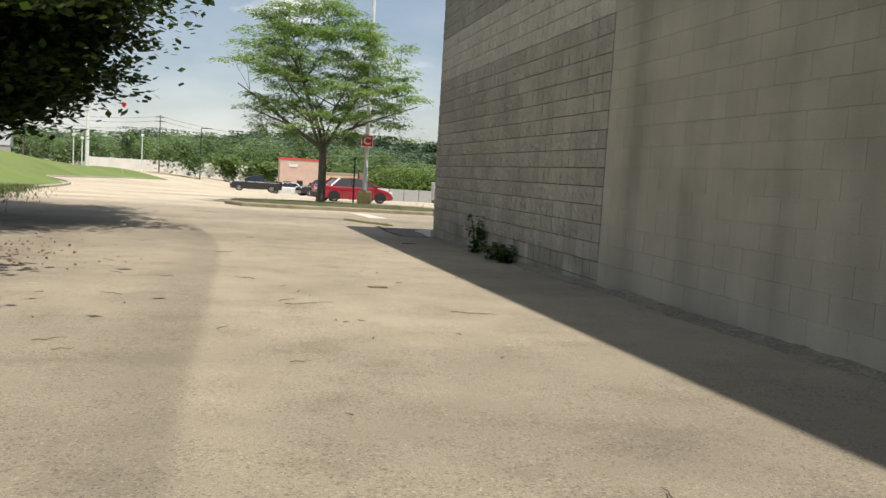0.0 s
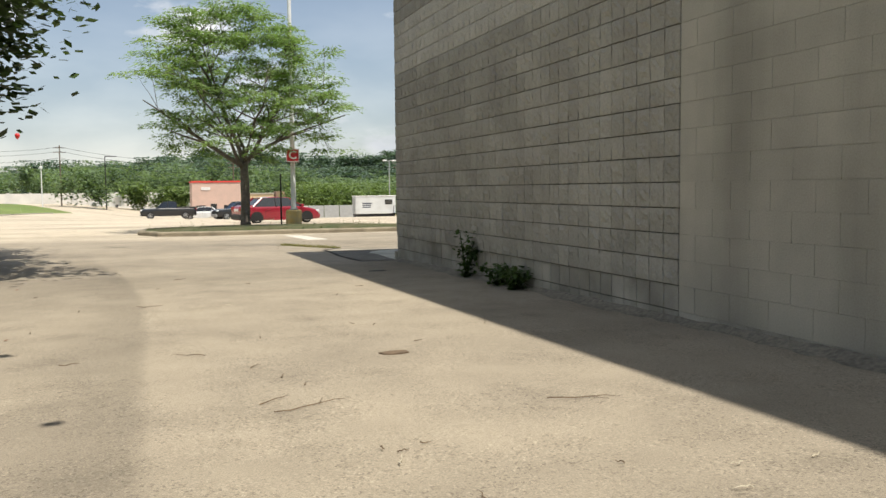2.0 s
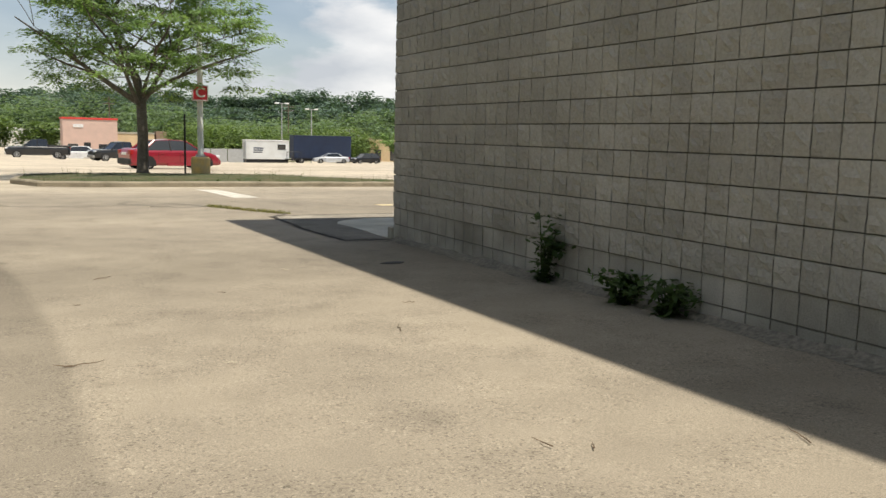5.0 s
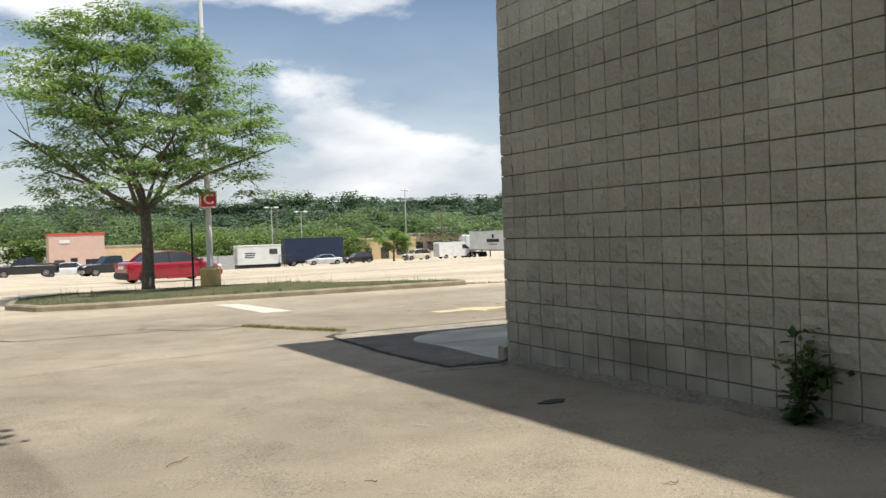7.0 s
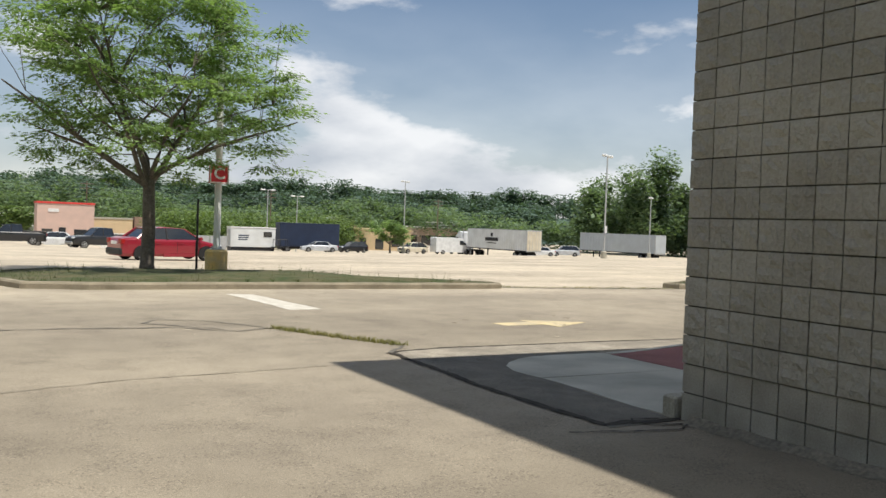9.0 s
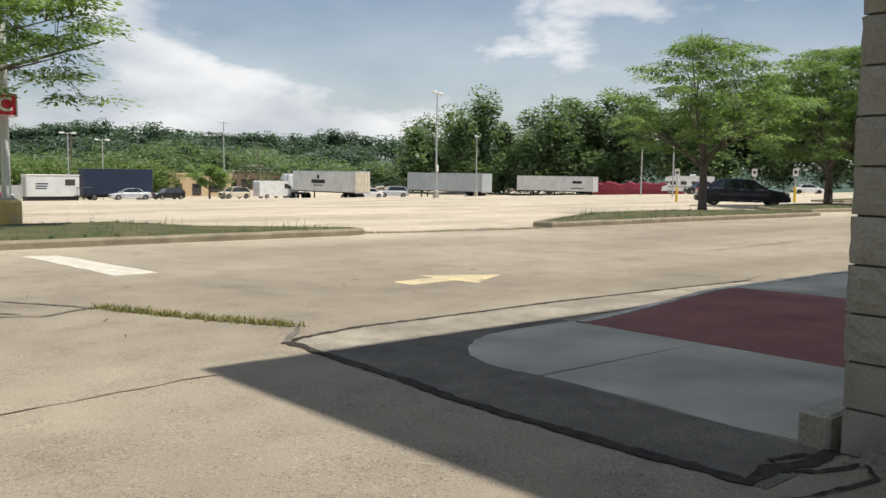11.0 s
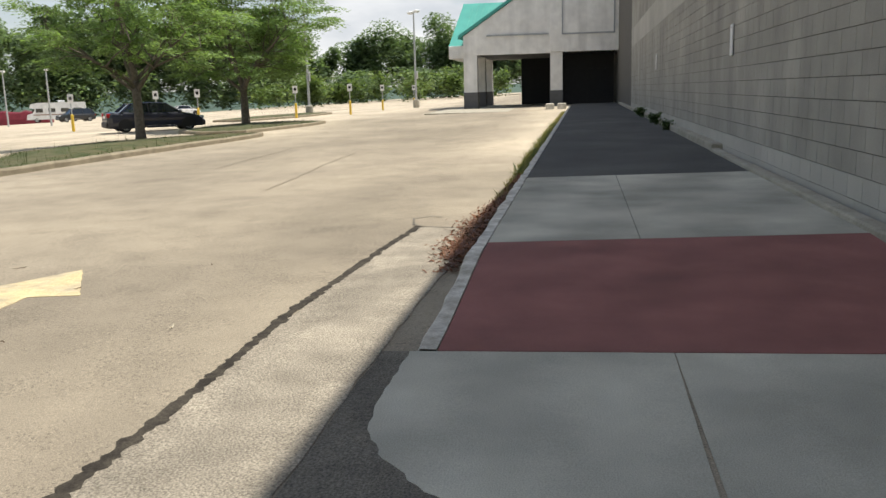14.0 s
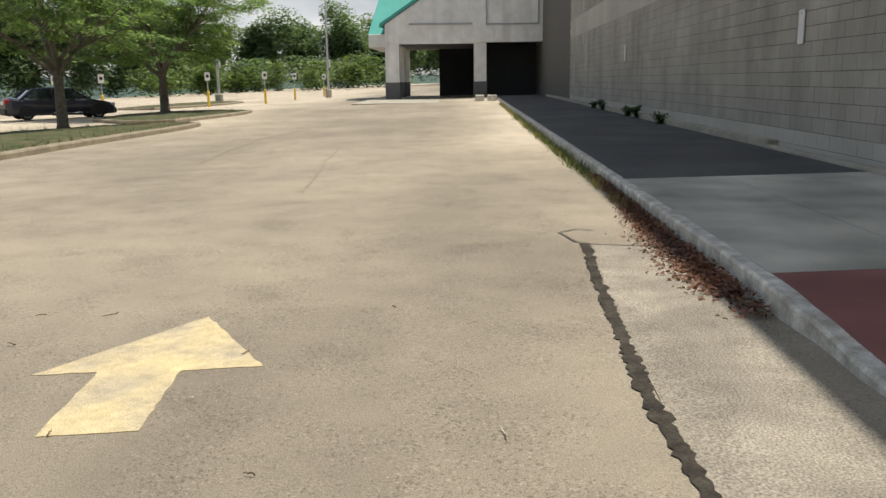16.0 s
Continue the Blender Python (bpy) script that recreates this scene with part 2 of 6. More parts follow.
M_TEAL = mat("teal_metal_roof", (0.075, 0.36, 0.31), (0.06, 0.31, 0.27), 1.2, 0.45, fine=0.05)
M_STUCCO = mat("canopy_stucco", (0.80, 0.79, 0.77), (0.70, 0.69, 0.67), 0.7, 0.9, bump=0.3, bscale=70, fine=0.05, blot=(2.2, 0.07), run=0.14)
M_STUCCO_D = mat("foot_grey_soffit_shade", (0.15, 0.15, 0.15), (0.12, 0.12, 0.12), 2, 0.85)
M_DARK = mat("dark_wall_recess_shade", (0.022, 0.022, 0.024), None, 3, 0.7)
M_GREYBOX = mat("grey_panel", (0.40, 0.42, 0.44), None, 2, 0.6)
M_TRAILERW = mat("trailer_white", (0.68, 0.70, 0.70), (0.56, 0.57, 0.56), 0.8, 0.55, fine=0.04)
M_TRAILERG = mat("trailer_grey", (0.47, 0.51, 0.53), (0.42, 0.45, 0.47), 0.8, 0.55, fine=0.04)
M_CREAM = mat("door_cream", (0.66, 0.60, 0.47), (0.55, 0.49, 0.38), 1.2, 0.6)
M_NAVY = mat("navy_container", (0.020, 0.034, 0.075), (0.016, 0.026, 0.056), 1.0, 0.5, fine=0.05)
M_TARP = mat("maroon_tarp", (0.21, 0.022, 0.038), (0.15, 0.016, 0.028), 1.5, 0.6, bump=0.8, bscale=6)
M_TAN = mat("tan_render", (0.62, 0.47, 0.29), (0.55, 0.42, 0.26), 0.8, 0.9)
M_PINK = mat("pinkish_render", (0.62, 0.44, 0.37), (0.55, 0.40, 0.34), 0.8, 0.9)
M_BRICKF = mat("brown_brick", (0.30, 0.20, 0.15), (0.24, 0.16, 0.12), 2, 0.9)
M_REDTRIM = mat("red_fascia", (0.66, 0.06, 0.05), None, 2, 0.6)
M_WHITEW = mat("white_wall", (0.70, 0.69, 0.65), (0.60, 0.59, 0.56), 0.5, 0.8)
M_ROOFG = mat("grey_shingle", (0.30, 0.31, 0.33), (0.25, 0.26, 0.27), 2, 0.9)
M_CABLE = mat("cable_black", (0.02, 0.02, 0.02), None, 3, 0.6, fine=0)
M_STICK = mat("dry_twig", (0.20, 0.14, 0.09), (0.11, 0.08, 0.055), 12, 0.95)
M_PALE = mat("pale_straw", (0.62, 0.56, 0.44), (0.45, 0.40, 0.30), 12, 0.9)
M_BALLOON = mat("red_rubber", (0.60, 0.03, 0.03), None, 3, 0.35, fine=0)
M_IRON = mat("cast_iron", (0.045, 0.043, 0.04), (0.03, 0.03, 0.03), 14, 0.7, bump=0.5, bscale=60)


def ground_mat():
    """Old sun-bleached paving: pale aggregate, darker wheel dirt in bands, blotches and fine grit."""
    m = mat("bleached_paving", (0.445, 0.385, 0.293), (0.355, 0.306, 0.236), 0.42, 0.95, bump=0.42, bscale=150, fine=0.26, blot=(2.4, 0.08), detail=9)
    nt = m.node_tree
    N, L = nt.nodes, nt.links
    b = N["Principled BSDF"]
    col = b.inputs["Base Color"].links[0].from_socket
    geo = N.new("ShaderNodeNewGeometry")
    sep = N.new("ShaderNodeSeparateXYZ")
    L.new(geo.outputs["Position"], sep.inputs[0])

    def mth(op, a, c=None, clamp=False):
        q = N.new("ShaderNodeMath")
        q.operation, q.use_clamp = op, clamp
        for i, v in enumerate((a, c)):
            if v is None:
                continue
            if isinstance(v, (int, float)):
                q.inputs[i].default_value = v
            else:
                L.new(v, q.inputs[i])
        return q.outputs[0]

    def sstep(v, a, c, lo=0.0, hi=1.0):
        r = N.new("ShaderNodeMapRange")
        r.interpolation_type = "SMOOTHSTEP"
        for i, k in enumerate((a, c, lo, hi)):
            r.inputs[i + 1].default_value = k
        L.new(v, r.inputs[0])
        return r.outputs[0]

    nz = N.new("ShaderNodeTexNoise")
    nz.inputs["Scale"].default_value, nz.inputs["Detail"].default_value = 0.55, 5.0
    L.new(geo.outputs["Position"], nz.inputs["Vector"])
    wob = mth("MULTIPLY", mth("SUBTRACT", nz.outputs["Fac"], 0.5), 0.9)
    x, y = mth("ADD", sep.outputs[0], wob), sep.outputs[1]
    # the service lane beside the building is browner; the lot ahead is paler
    lane = mth("MULTIPLY", sstep(y, 2.0, 5.5, 1.0, 0.0), sstep(x, 9.0, 14.0, 1.0, 0.0))
    # wheel dirt that curves off to the side at the lane's mouth
    bend = mth("MULTIPLY", mth("MULTIPLY", mth("MAXIMUM", mth("ADD", y, 2.0), 0.0), mth("MAXIMUM", mth("ADD", y, 2.0), 0.0)), 0.10)
    xx = mth("ADD", x, bend)
    # worn edge of the wheel dirt: crisp towards the wall, fading the other way
    xs_ = mth("ADD", mth("ADD", sep.outputs[0], mth("MULTIPLY", wob, .12)), mth("MULTIPLY", mth("MULTIPLY", mth("MAXIMUM", mth("ADD", y, 6.0), 0.0), mth("MAXIMUM", mth("ADD", y, 6.0), 0.0)), .013))
    t1 = mth("MULTIPLY", sstep(xs_, -3.97, -3.86, 1.0, 0.0), sstep(xs_, -4.75, -4.0, 0.25, 1.0))
    t2 = mth("SUBTRACT", 1.0, mth("MULTIPLY", mth("ABSOLUTE", mth("ADD", xx, 6.2)), 1.2), True)
    track = mth("MULTIPLY", mth("MAXIMUM", t1, mth("MULTIPLY", t2, 0.6)), sstep(y, -0.5, 3.5, 1.0, 0.0))
    nl = N.new("ShaderNodeTexNoise")
    nl.inputs["Scale"].default_value, nl.inputs["Detail"].default_value = 0.16, 6.0
    mp = N.new("ShaderNodeMapping")
    mp.inputs["Scale"].default_value = (0.55, 1.6, 1.0)
    L.new(geo.outputs["Position"], mp.inputs[0])
    L.new(mp.outputs[0], nl.inputs["Vector"])
    ns = N.new("ShaderNodeTexNoise")
    ns.inputs["Scale"].default_value, ns.inputs["Detail"].default_value = 1.7, 8.0
    ns.inputs["Roughness"].default_value = 0.7
    L.new(geo.outputs["Position"], ns.inputs["Vector"])
    stain = sstep(ns.outputs["Fac"], 0.50, 0.72, 1.02, 0.84)
    streak = mth("MULTIPLY", stain, sstep(nl.outputs["Fac"], 0.35, 0.72, 1.15, 0.80))
    front = mth("MULTIPLY", sstep(y, 2.5, 5.0, 0.0, 1.0), sstep(y, 8.5, 17.0, 1.0, 0.0))
    dirt = mth("ADD", mth("MULTIPLY", front, 0.46), mth("MULTIPLY", track, 0.16))
    k = mth("MULTIPLY", streak, mth("SUBTRACT", 1.16, mth("ADD", mth("MULTIPLY", lane, 0.46), dirt)))
    v = N.new("ShaderNodeVectorMath")
    v.operation = "SCALE"
    L.new(col, v.inputs[0])
    # coarse grit: dark pits and pale stones
    gr = N.new("ShaderNodeTexVoronoi")
    gr.inputs["Scale"].default_value = 95.0
    L.new(geo.outputs["Position"], gr.inputs["Vector"])
    gs = N.new("ShaderNodeSeparateColor")
    L.new(gr.outputs["Color"], gs.inputs[0])
    pits = mth("MULTIPLY", sstep(gs.outputs[0], 0.0, 0.25, 0.62, 1.0), sstep(gs.outputs[1], 0.80, 1.0, 1.0, 1.28))
    worn = sstep(ns.outputs["Fac"], 0.36, 0.56, 0.0, 1.0)
    grit = mth("ADD", mth("MULTIPLY", pits, worn), mth("SUBTRACT", 1.0, worn))
    L.new(mth("MULTIPLY", k, grit), v.inputs["Scale"])
    L.new(v.outputs[0], b.inputs["Base Color"])
    return m


M_GROUND = ground_mat()


# ---- mesh helpers ----
class Mb:
    """A plain mesh in the making: boxes, tubes, lofts and quads."""

    def __init__(self):
        self.v, self.f = [], []

    def add(self, verts, faces):
        o = len(self.v)
        self.v += [tuple(p) for p in verts]
        self.f += [tuple(i + o for i in f) for f in faces]
        return self

    def box(self, x0, y0, z0, x1, y1, z1, b=0.0):
        """A box with chamfered edges of size b."""
        if b <= 0:
            p = [(x, y, z) for z in (z0, z1) for y in (y0, y1) for x in (x0, x1)]
            return self.add(p, [(0, 2, 3, 1), (4, 5, 7, 6), (0, 1, 5, 4), (2, 6, 7, 3), (0, 4, 6, 2), (1, 3, 7, 5)])
        rings = []
        for z, k in ((z0, b), (z0 + b, 0), (z1 - b, 0), (z1, b)):
            x_0, x_1, y_0, y_1 = x0 + k, x1 - k, y0 + k, y1 - k
            rings.append([(x_0 + b, y_0, z), (x_1 - b, y_0, z), (x_1, y_0 + b, z), (x_1, y_1 - b, z),
                          (x_1 - b, y_1, z), (x_0 + b, y_1, z), (x_0, y_1 - b, z), (x_0, y_0 + b, z)])
        return self.loft(rings)

    def loft(self, rings, cap=True, closed=True):
        n = len(rings[0])
        v = [p for r in rings for p in r]
        f = []
        for i in range(len(rings) - 1):
            for j in range(n if closed else n - 1):
                k = (j + 1) % n
                f.append((i * n + j, i * n + k, (i + 1) * n + k, (i + 1) * n + j))
        if cap and closed:
            f.append(tuple(reversed(range(n))))
            f.append(tuple((len(rings) - 1) * n + j for j in range(n)))
        return self.add(v, f)

    def tube(self, pts, radii, n=8, cap=True):
        rings = []
        for i, p in enumerate(pts):
            a = Vector(pts[max(i - 1, 0)])
            c = Vector(pts[min(i + 1, len(pts) - 1)])
            d = (c - a).normalized()
            u = d.orthogonal().normalized() if abs(d.z) < 0.999 else Vector((1, 0, 0))
            w = d.cross(u)
            r = radii[i] if isinstance(radii, (list, tuple)) else radii
            rings.append([Vector(p) + (u * math.cos(2 * math.pi * j / n) + w * math.sin(2 * math.pi * j / n)) * r for j in range(n)])
        return self.loft(rings, cap)

    def extrude_y(self, poly, y0, y1):
        """A side outline of (x, z) drawn out from y0 to y1."""
        n = len(poly)
        v = [(x, y0, z) for x, z in poly] + [(x, y1, z) for x, z in poly]
        f = [(i, (i + 1) % n, n + (i + 1) % n, n + i) for i in range(n)] + [tuple(reversed(range(n))), tuple(range(n, 2 * n))]
        return self.add(v, f)

    def mesh(self, name, material, smooth=False):
        me = bpy.data.meshes.new(name)
        me.from_pydata(self.v, [], self.f)
        me.materials.append(material)
        if smooth:
            me.polygons.foreach_set("use_smooth", [True] * len(me.polygons))
        me.update()
        return me


def fix_normals(me):
    bm = bmesh.new()
    bm.from_mesh(me)
    bmesh.ops.recalc_face_normals(bm, faces=bm.faces)
    bm.to_mesh(me)
    bm.free()


def part(name, mb, material, parent=None, label="", smooth=False, m=None, fix=True):
    me = mb.mesh(name, material, smooth)
    if fix:
        fix_normals(me)
    ob = new(name, me)
    if m is not None:
        ob.matrix_basis = m
    ob.parent = parent
    if label:
        ob["label"] = label
    return ob


def thing(name, m, label, category, group="", kind=""):
    ob = new(name)
    ob.matrix_basis = m
    ob.empty_display_size = 0.2
    return tagged(ob, label, category, group, kind)


def smooth01(a, b, v):
    t = min(1.0, max(0.0, (v - a) / (b - a)))
    return t * t * (3 - 2 * t)


def gz(x, y):
    """Height of the ground: it falls away to the far end of the lot."""
    if y < 0:
        return -0.015 * max(y, -60)
    yc = min(y, 130.0)
    k = smooth01(-26, 8, x)
    return -((0.0105 + 0.0045 * k) * yc + 1.15e-4 * k * yc * yc)


# ---- ground ----
def axis(lo, hi, near, step):
    vals, p, s = [0.0], 0.0, step
    while p < hi:
        p += s
        vals.append(p)
        if p > near:
            s *= 1.25
    neg, p, s = [], 0.0, step
    while p > lo:
        p -= s
        neg.append(p)
        if p < -near:
            s *= 1.25
    return neg[::-1] + vals


gx, gy = axis(-2500, 2500, 80, 4.0), axis(-400, 2600, 150, 4.0)
mb = Mb()
mb.v = [(x, y, gz(x, y)) for y in gy for x in gx]
mb.f = [(j * len(gx) + i, j * len(gx) + i + 1, (j + 1) * len(gx) + i + 1, (j + 1) * len(gx) + i) for j in range(len(gy) - 1) for i in range(len(gx) - 1)]
tagged(part("ground", mb, M_GROUND, None, fix=False), "pale sun-bleached paving of a large car park", "ground", kind="structure")


def sheet(name, poly, material, lift=0.004, parent=None, label="", sub=0.5, jitter=0.0, seed=1):
    """A thin sheet that lies on the ground inside an outline of (x, y)."""
    rnd = random.Random(seed)
    out = []
    for i, (x, y) in enumerate(poly):
        x2, y2 = poly[(i + 1) % len(poly)]
        n = max(1, int(math.hypot(x2 - x, y2 - y) / sub))
        for k in range(n):
            a = k / n
            out.append((x + (x2 - x) * a + rnd.uniform(-jitter, jitter), y + (y2 - y) * a + rnd.uniform(-jitter, jitter)))
    b = Mb()
    n = len(out)
    b.add([(x, y, gz(x, y) + lift) for x, y in out] + [(x, y, gz(x, y) - 0.02) for x, y in out],
          [tuple(range(n))] + [(i, i + n, (i + 1) % n + n, (i + 1) % n) for i in range(n)])
    return part(name, b, material, parent, label)


def seam(name, pts, width, material, lift=0.006, seed=1, label="", wob=0.02, step=0.12, vary=0.5):
    """A strip along a line of (x, y): crack sealer or a crack, of uneven width."""
    rnd = random.Random(seed)
    line = []
    for i in range(len(pts) - 1):
        (x, y), (x2, y2) = pts[i], pts[i + 1]
        n = max(1, int(math.hypot(x2 - x, y2 - y) / step))
        line += [(x + (x2 - x) * k / n, y + (y2 - y) * k / n) for k in range(n)]
    line.append(pts[-1])
    b = Mb()
    L_, R_ = [], []
    dx = dy = 0.0
    for i, (x, y) in enumerate(line):
        a, c = line[max(0, i - 1)], line[min(len(line) - 1, i + 1)]
        tx, ty = c[0] - a[0], c[1] - a[1]
        k = math.hypot(tx, ty) or 1
        nx, ny = -ty / k, tx / k
        dx = dx * 0.8 + rnd.uniform(-wob, wob)
        w = width * 0.5 * (1 + rnd.uniform(-vary, vary))
        x, y = x + nx * dx, y + ny * dx
        L_.append((x + nx * w, y + ny * w))
        R_.append((x - nx * w, y - ny * w))
    n = len(L_)
    b.add([(x, y, gz(x, y) + lift) for x, y in L_] + [(x, y, gz(x, y) + lift) for x, y in R_], [(i, i + 1, n + i + 1, n + i) for i in range(n - 1)])
    return tagged(part(name, b, material, None, fix=False), label, "crack", kind="structure")


def fr(x, y):
    """From the front walk's own axes, which stand slightly askew to the side wall, into the plan."""
    return 1.031 * x + .022 * y, -.028 * x + 1.011 * y


# ---- building ----
CH, BL = 0.2, 0.4                # course height, block length
H_WALL = 9.0
Y_SPLIT = -7.8                   # where the rough blocks end along the side wall
ROT_F = radians(-1.78)           # the front wall's slight turn
b_rnd = random.Random(5)

plan = [(0.05, -45), (75, -45), (75, -2.9), (0.31, -0.5), (0.05, -0.5)]
core = Mb().loft([[(x, y, z) for x, y in plan] for z in (-1.2, H_WALL - 0.05)])
tagged(part("building_core", core, M_MORTAR), "plain inner body of the grey block building", "building", kind="structure")

wall_side = Mb().box(0.012, -7.8, -0.6, 0.3, -0.012, H_WALL)
wall_side = tagged(part("wall_side", wall_side, M_MORTAR), "side wall of rough split-face concrete blocks", "wall", kind="structure")
wall_back = Mb().box(0.006, -45, -0.6, 0.3, -7.802, H_WALL)
wall_back = tagged(part("wall_side_smooth", wall_back, M_SMOOTH), "side wall of smooth painted concrete blocks", "wall", kind="structure")
F_M = pose(0, 0, 0, 0, 0, math.degrees(ROT_F))
wall_front = Mb().box(0.012, -0.3, -0.6, 75, -0.012, H_WALL)
wall_front = tagged(part("wall_front", wall_front, M_JOINT, m=F_M), "long front wall of grey painted blocks", "wall", kind="structure")
cop = Mb().box(-0.05, -45, H_WALL, 0.35, 0.05, H_WALL + 0.12, 0.01)
tagged(part("parapet_coping", Mb().box(0.351, -0.35, H_WALL, 75, 0.05, H_WALL + 0.12, 0.01), M_GREYBOX, m=F_M), "grey metal coping along the front wall top", "coping", kind="structure")
tagged(part("parapet_coping", cop, M_GREYBOX), "grey metal coping along the wall top", "coping", kind="structure")


def rough_block(seed, w=BL, h=CH, d=0.03, score=True, j=0.005, rough=0.012):
    """One block in the (u, z) plane facing -n: u along, n outwards. Two rough halves with a scored groove between."""
    r = random.Random(seed)
    b = Mb()
    spans = [(j, w / 2 - j * 0.8), (w / 2 + j * 0.8, w - j)] if score else [(j, w - j)]
    for u0, u1 in spans:
        nu, nz = (4, 4) if rough > 0.004 else (1, 1)
        base = len(b.v)
        grid = []
        for k in range(nz + 1):
            for i in range(nu + 1):
                edge = i in (0, nu) or k in (0, nz)
                o = 0.006 + r.uniform(0, 0.009) if edge else 0.017 + r.uniform(-rough, rough)
                if rough <= 0.004:
                    o = 0.0
                grid.append((u0 + (u1 - u0) * i / nu + (0 if edge else r.uniform(-.008, .008)), o, j + (h - 2 * j) * k / nz))
        b.v += grid
        n = nu + 1
        b.f += [(base + k * n + i, base + k * n + i + 1, base + (k + 1) * n + i + 1, base + (k + 1) * n + i) for k in range(nz) for i in range(nu)]
        rim = [i for i in range(nu + 1)] + [k * n + nu for k in range(1, nz + 1)] + [nz * n + i for i in range(nu - 1, -1, -1)] + [k * n for k in range(nz - 1, 0, -1)]
        s = len(b.v)
        b.v += [(grid[i][0], -d, grid[i][2]) for i in rim]
        q = len(rim)
        b.f += [(base + rim[i], s + i, s + (i + 1) % q, base + rim[(i + 1) % q]) for i in range(q)]
    return b


def lay(wall, m_wall, spots, protos, material, nearest, pick):
    """Blocks at spots (u, z): the nearest as parts that share meshes, the rest joined into one."""
    shared = [p.mesh("block", material) for p in protos]
    for me in shared:
        fix_normals(me)
    rest = Mb()
    count = 0
    for u, z in spots:
        i = b_rnd.randrange(len(protos))
        if count < nearest and pick(u, z):
            ob = new("block", shared[i])
            ob.matrix_basis = m_wall @ pose(u, 0, z)
            ob.parent = wall
            count += 1
        else:
            rest.add([(x + u, y, q + z) for x, y, q in protos[i].v], protos[i].f)
    if rest.v:
        tagged(part("block_courses", rest, material, wall, m=m_wall, fix=True), kind="stuff")


# ---- trees ----
def leaf_quads(b, p, d, size, rnd, n, spread, droop=0.0, asp=0.5):
    """n small leaves round p, each a bent pair of triangles."""
    for _ in range(n):
        c = Vector(p) + Vector((rnd.gauss(0, spread), rnd.gauss(0, spread), rnd.gauss(0, spread * 0.28) - droop * rnd.random()))
        a = Vector((rnd.uniform(-1, 1), rnd.uniform(-1, 1), rnd.uniform(-0.55, 0.35))).normalized()
        u = a.cross(Vector((rnd.uniform(-.4, .4), rnd.uniform(-.4, .4), 1))).normalized()
        s = size * rnd.uniform(0.6, 1.35)
        w = u * s * asp
        o = len(b.v)
        b.v += [tuple(c - a * s * 0.5), tuple(c + w * 0.5), tuple(c + a * s * 0.5), tuple(c - w * 0.5)]
        b.f.append((o, o + 1, o + 2, o + 3))


def make_tree(name, m, label, seed, height, radius, trunk_r, fork, leaf, n_tip, leaf_m, flat=0.5, limbs=9, group="", asp=0.5, spread=0.28, low=0.34, levels=3, droop=0.1, zmin=0.0, rise0=0.10):
    """A tapered trunk that forks into limbs and twigs, with sprays of small leaves along the outer twigs."""
    rnd = random.Random(seed)
    wood, crown = Mb(), Mb()
    lean = Vector((rnd.uniform(-.04, .04), rnd.uniform(-.04, .04), 1))
    pts = [Vector((0, 0, -0.15)), Vector((0, 0, 0.25))]
    for i in range(1, 5):
        pts.append(lean * (fork * i / 4) + Vector((rnd.uniform(-.03, .03), rnd.uniform(-.03, .03), 0)))
    wood.tube(pts, [trunk_r * 1.5, trunk_r * 1.08, trunk_r, trunk_r * 0.92, trunk_r * 0.85, trunk_r * 0.8], 10)
    top = pts[-1]

    def limb(p, d, length, r, level):
        n = 5
        q, line, rad = Vector(p), [Vector(p)], [r]
        dd = Vector(d)
        for i in range(n):
            dd = (dd + Vector((rnd.uniform(-.22, .22), rnd.uniform(-.22, .22), rnd.uniform(-.09, .11) + (0.05 if level < 2 else -0.05)))).normalized()
            if q.z > height * .98:
                dd = Vector((dd.x, dd.y, .05)).normalized()
            q = q + dd * length / n
            line.append(q.copy())
            rad.append(r * (1 - 0.8 * (i + 1) / n))
        wood.tube(line, rad, 6 if level < 2 else 4, cap=False)
        if level < levels:
            kids = rnd.randint(4, 6) if level == 1 else rnd.randint(3, 5)
            for k in range(kids):
                i = rnd.randint(1 if level > 1 else 2, n)
                side = dd.cross(Vector((0, 0, 1))).normalized() * rnd.choice((-1, 1))
                nd = (dd * rnd.uniform(.35, .9) + side * rnd.uniform(.4, 1.0) + Vector((0, 0, rnd.uniform(-.15, flat)))).normalized()
                limb(line[i], nd, length * rnd.uniform(.42, .68), max(0.006, rad[i] * 0.62), level + 1)
        if level >= 2:
            for i in range(1 if level == levels else 3, n + 1):
                if line[i].z > zmin:
                    leaf_quads(crown, line[i], dd, leaf, rnd, int(n_tip * (.85 + .7 * smooth01(.5, .9, line[i].z / height))), spread, droop, asp)

    for k in range(limbs):
        a = 2 * math.pi * (k + rnd.uniform(-.3, .3)) / limbs * 2.4
        f = k / max(1, limbs - 1)
        rise = rise0 + 1.5 * f ** 1.4
        d = Vector((math.cos(a), math.sin(a), rise)).normalized()
        reach = radius * 0.70 * (1.0 - 0.2 * f) / max(0.35, math.hypot(d.x, d.y)) if f < 0.75 else (height - fork) * 0.64
        reach = min(reach, (height - fork) * 0.72)
        p = top + Vector((0, 0, -fork * low * (1 - f) * 0.5))
        limb(p, d, reach, trunk_r * (0.55 - 0.2 * f), 1)
    ob = thing(name, m, label, "tree", group)
    part("trunk", wood, M_BARK, ob, smooth=True, fix=False)
    part("crown", crown, leaf_m, ob, fix=False)
    return ob


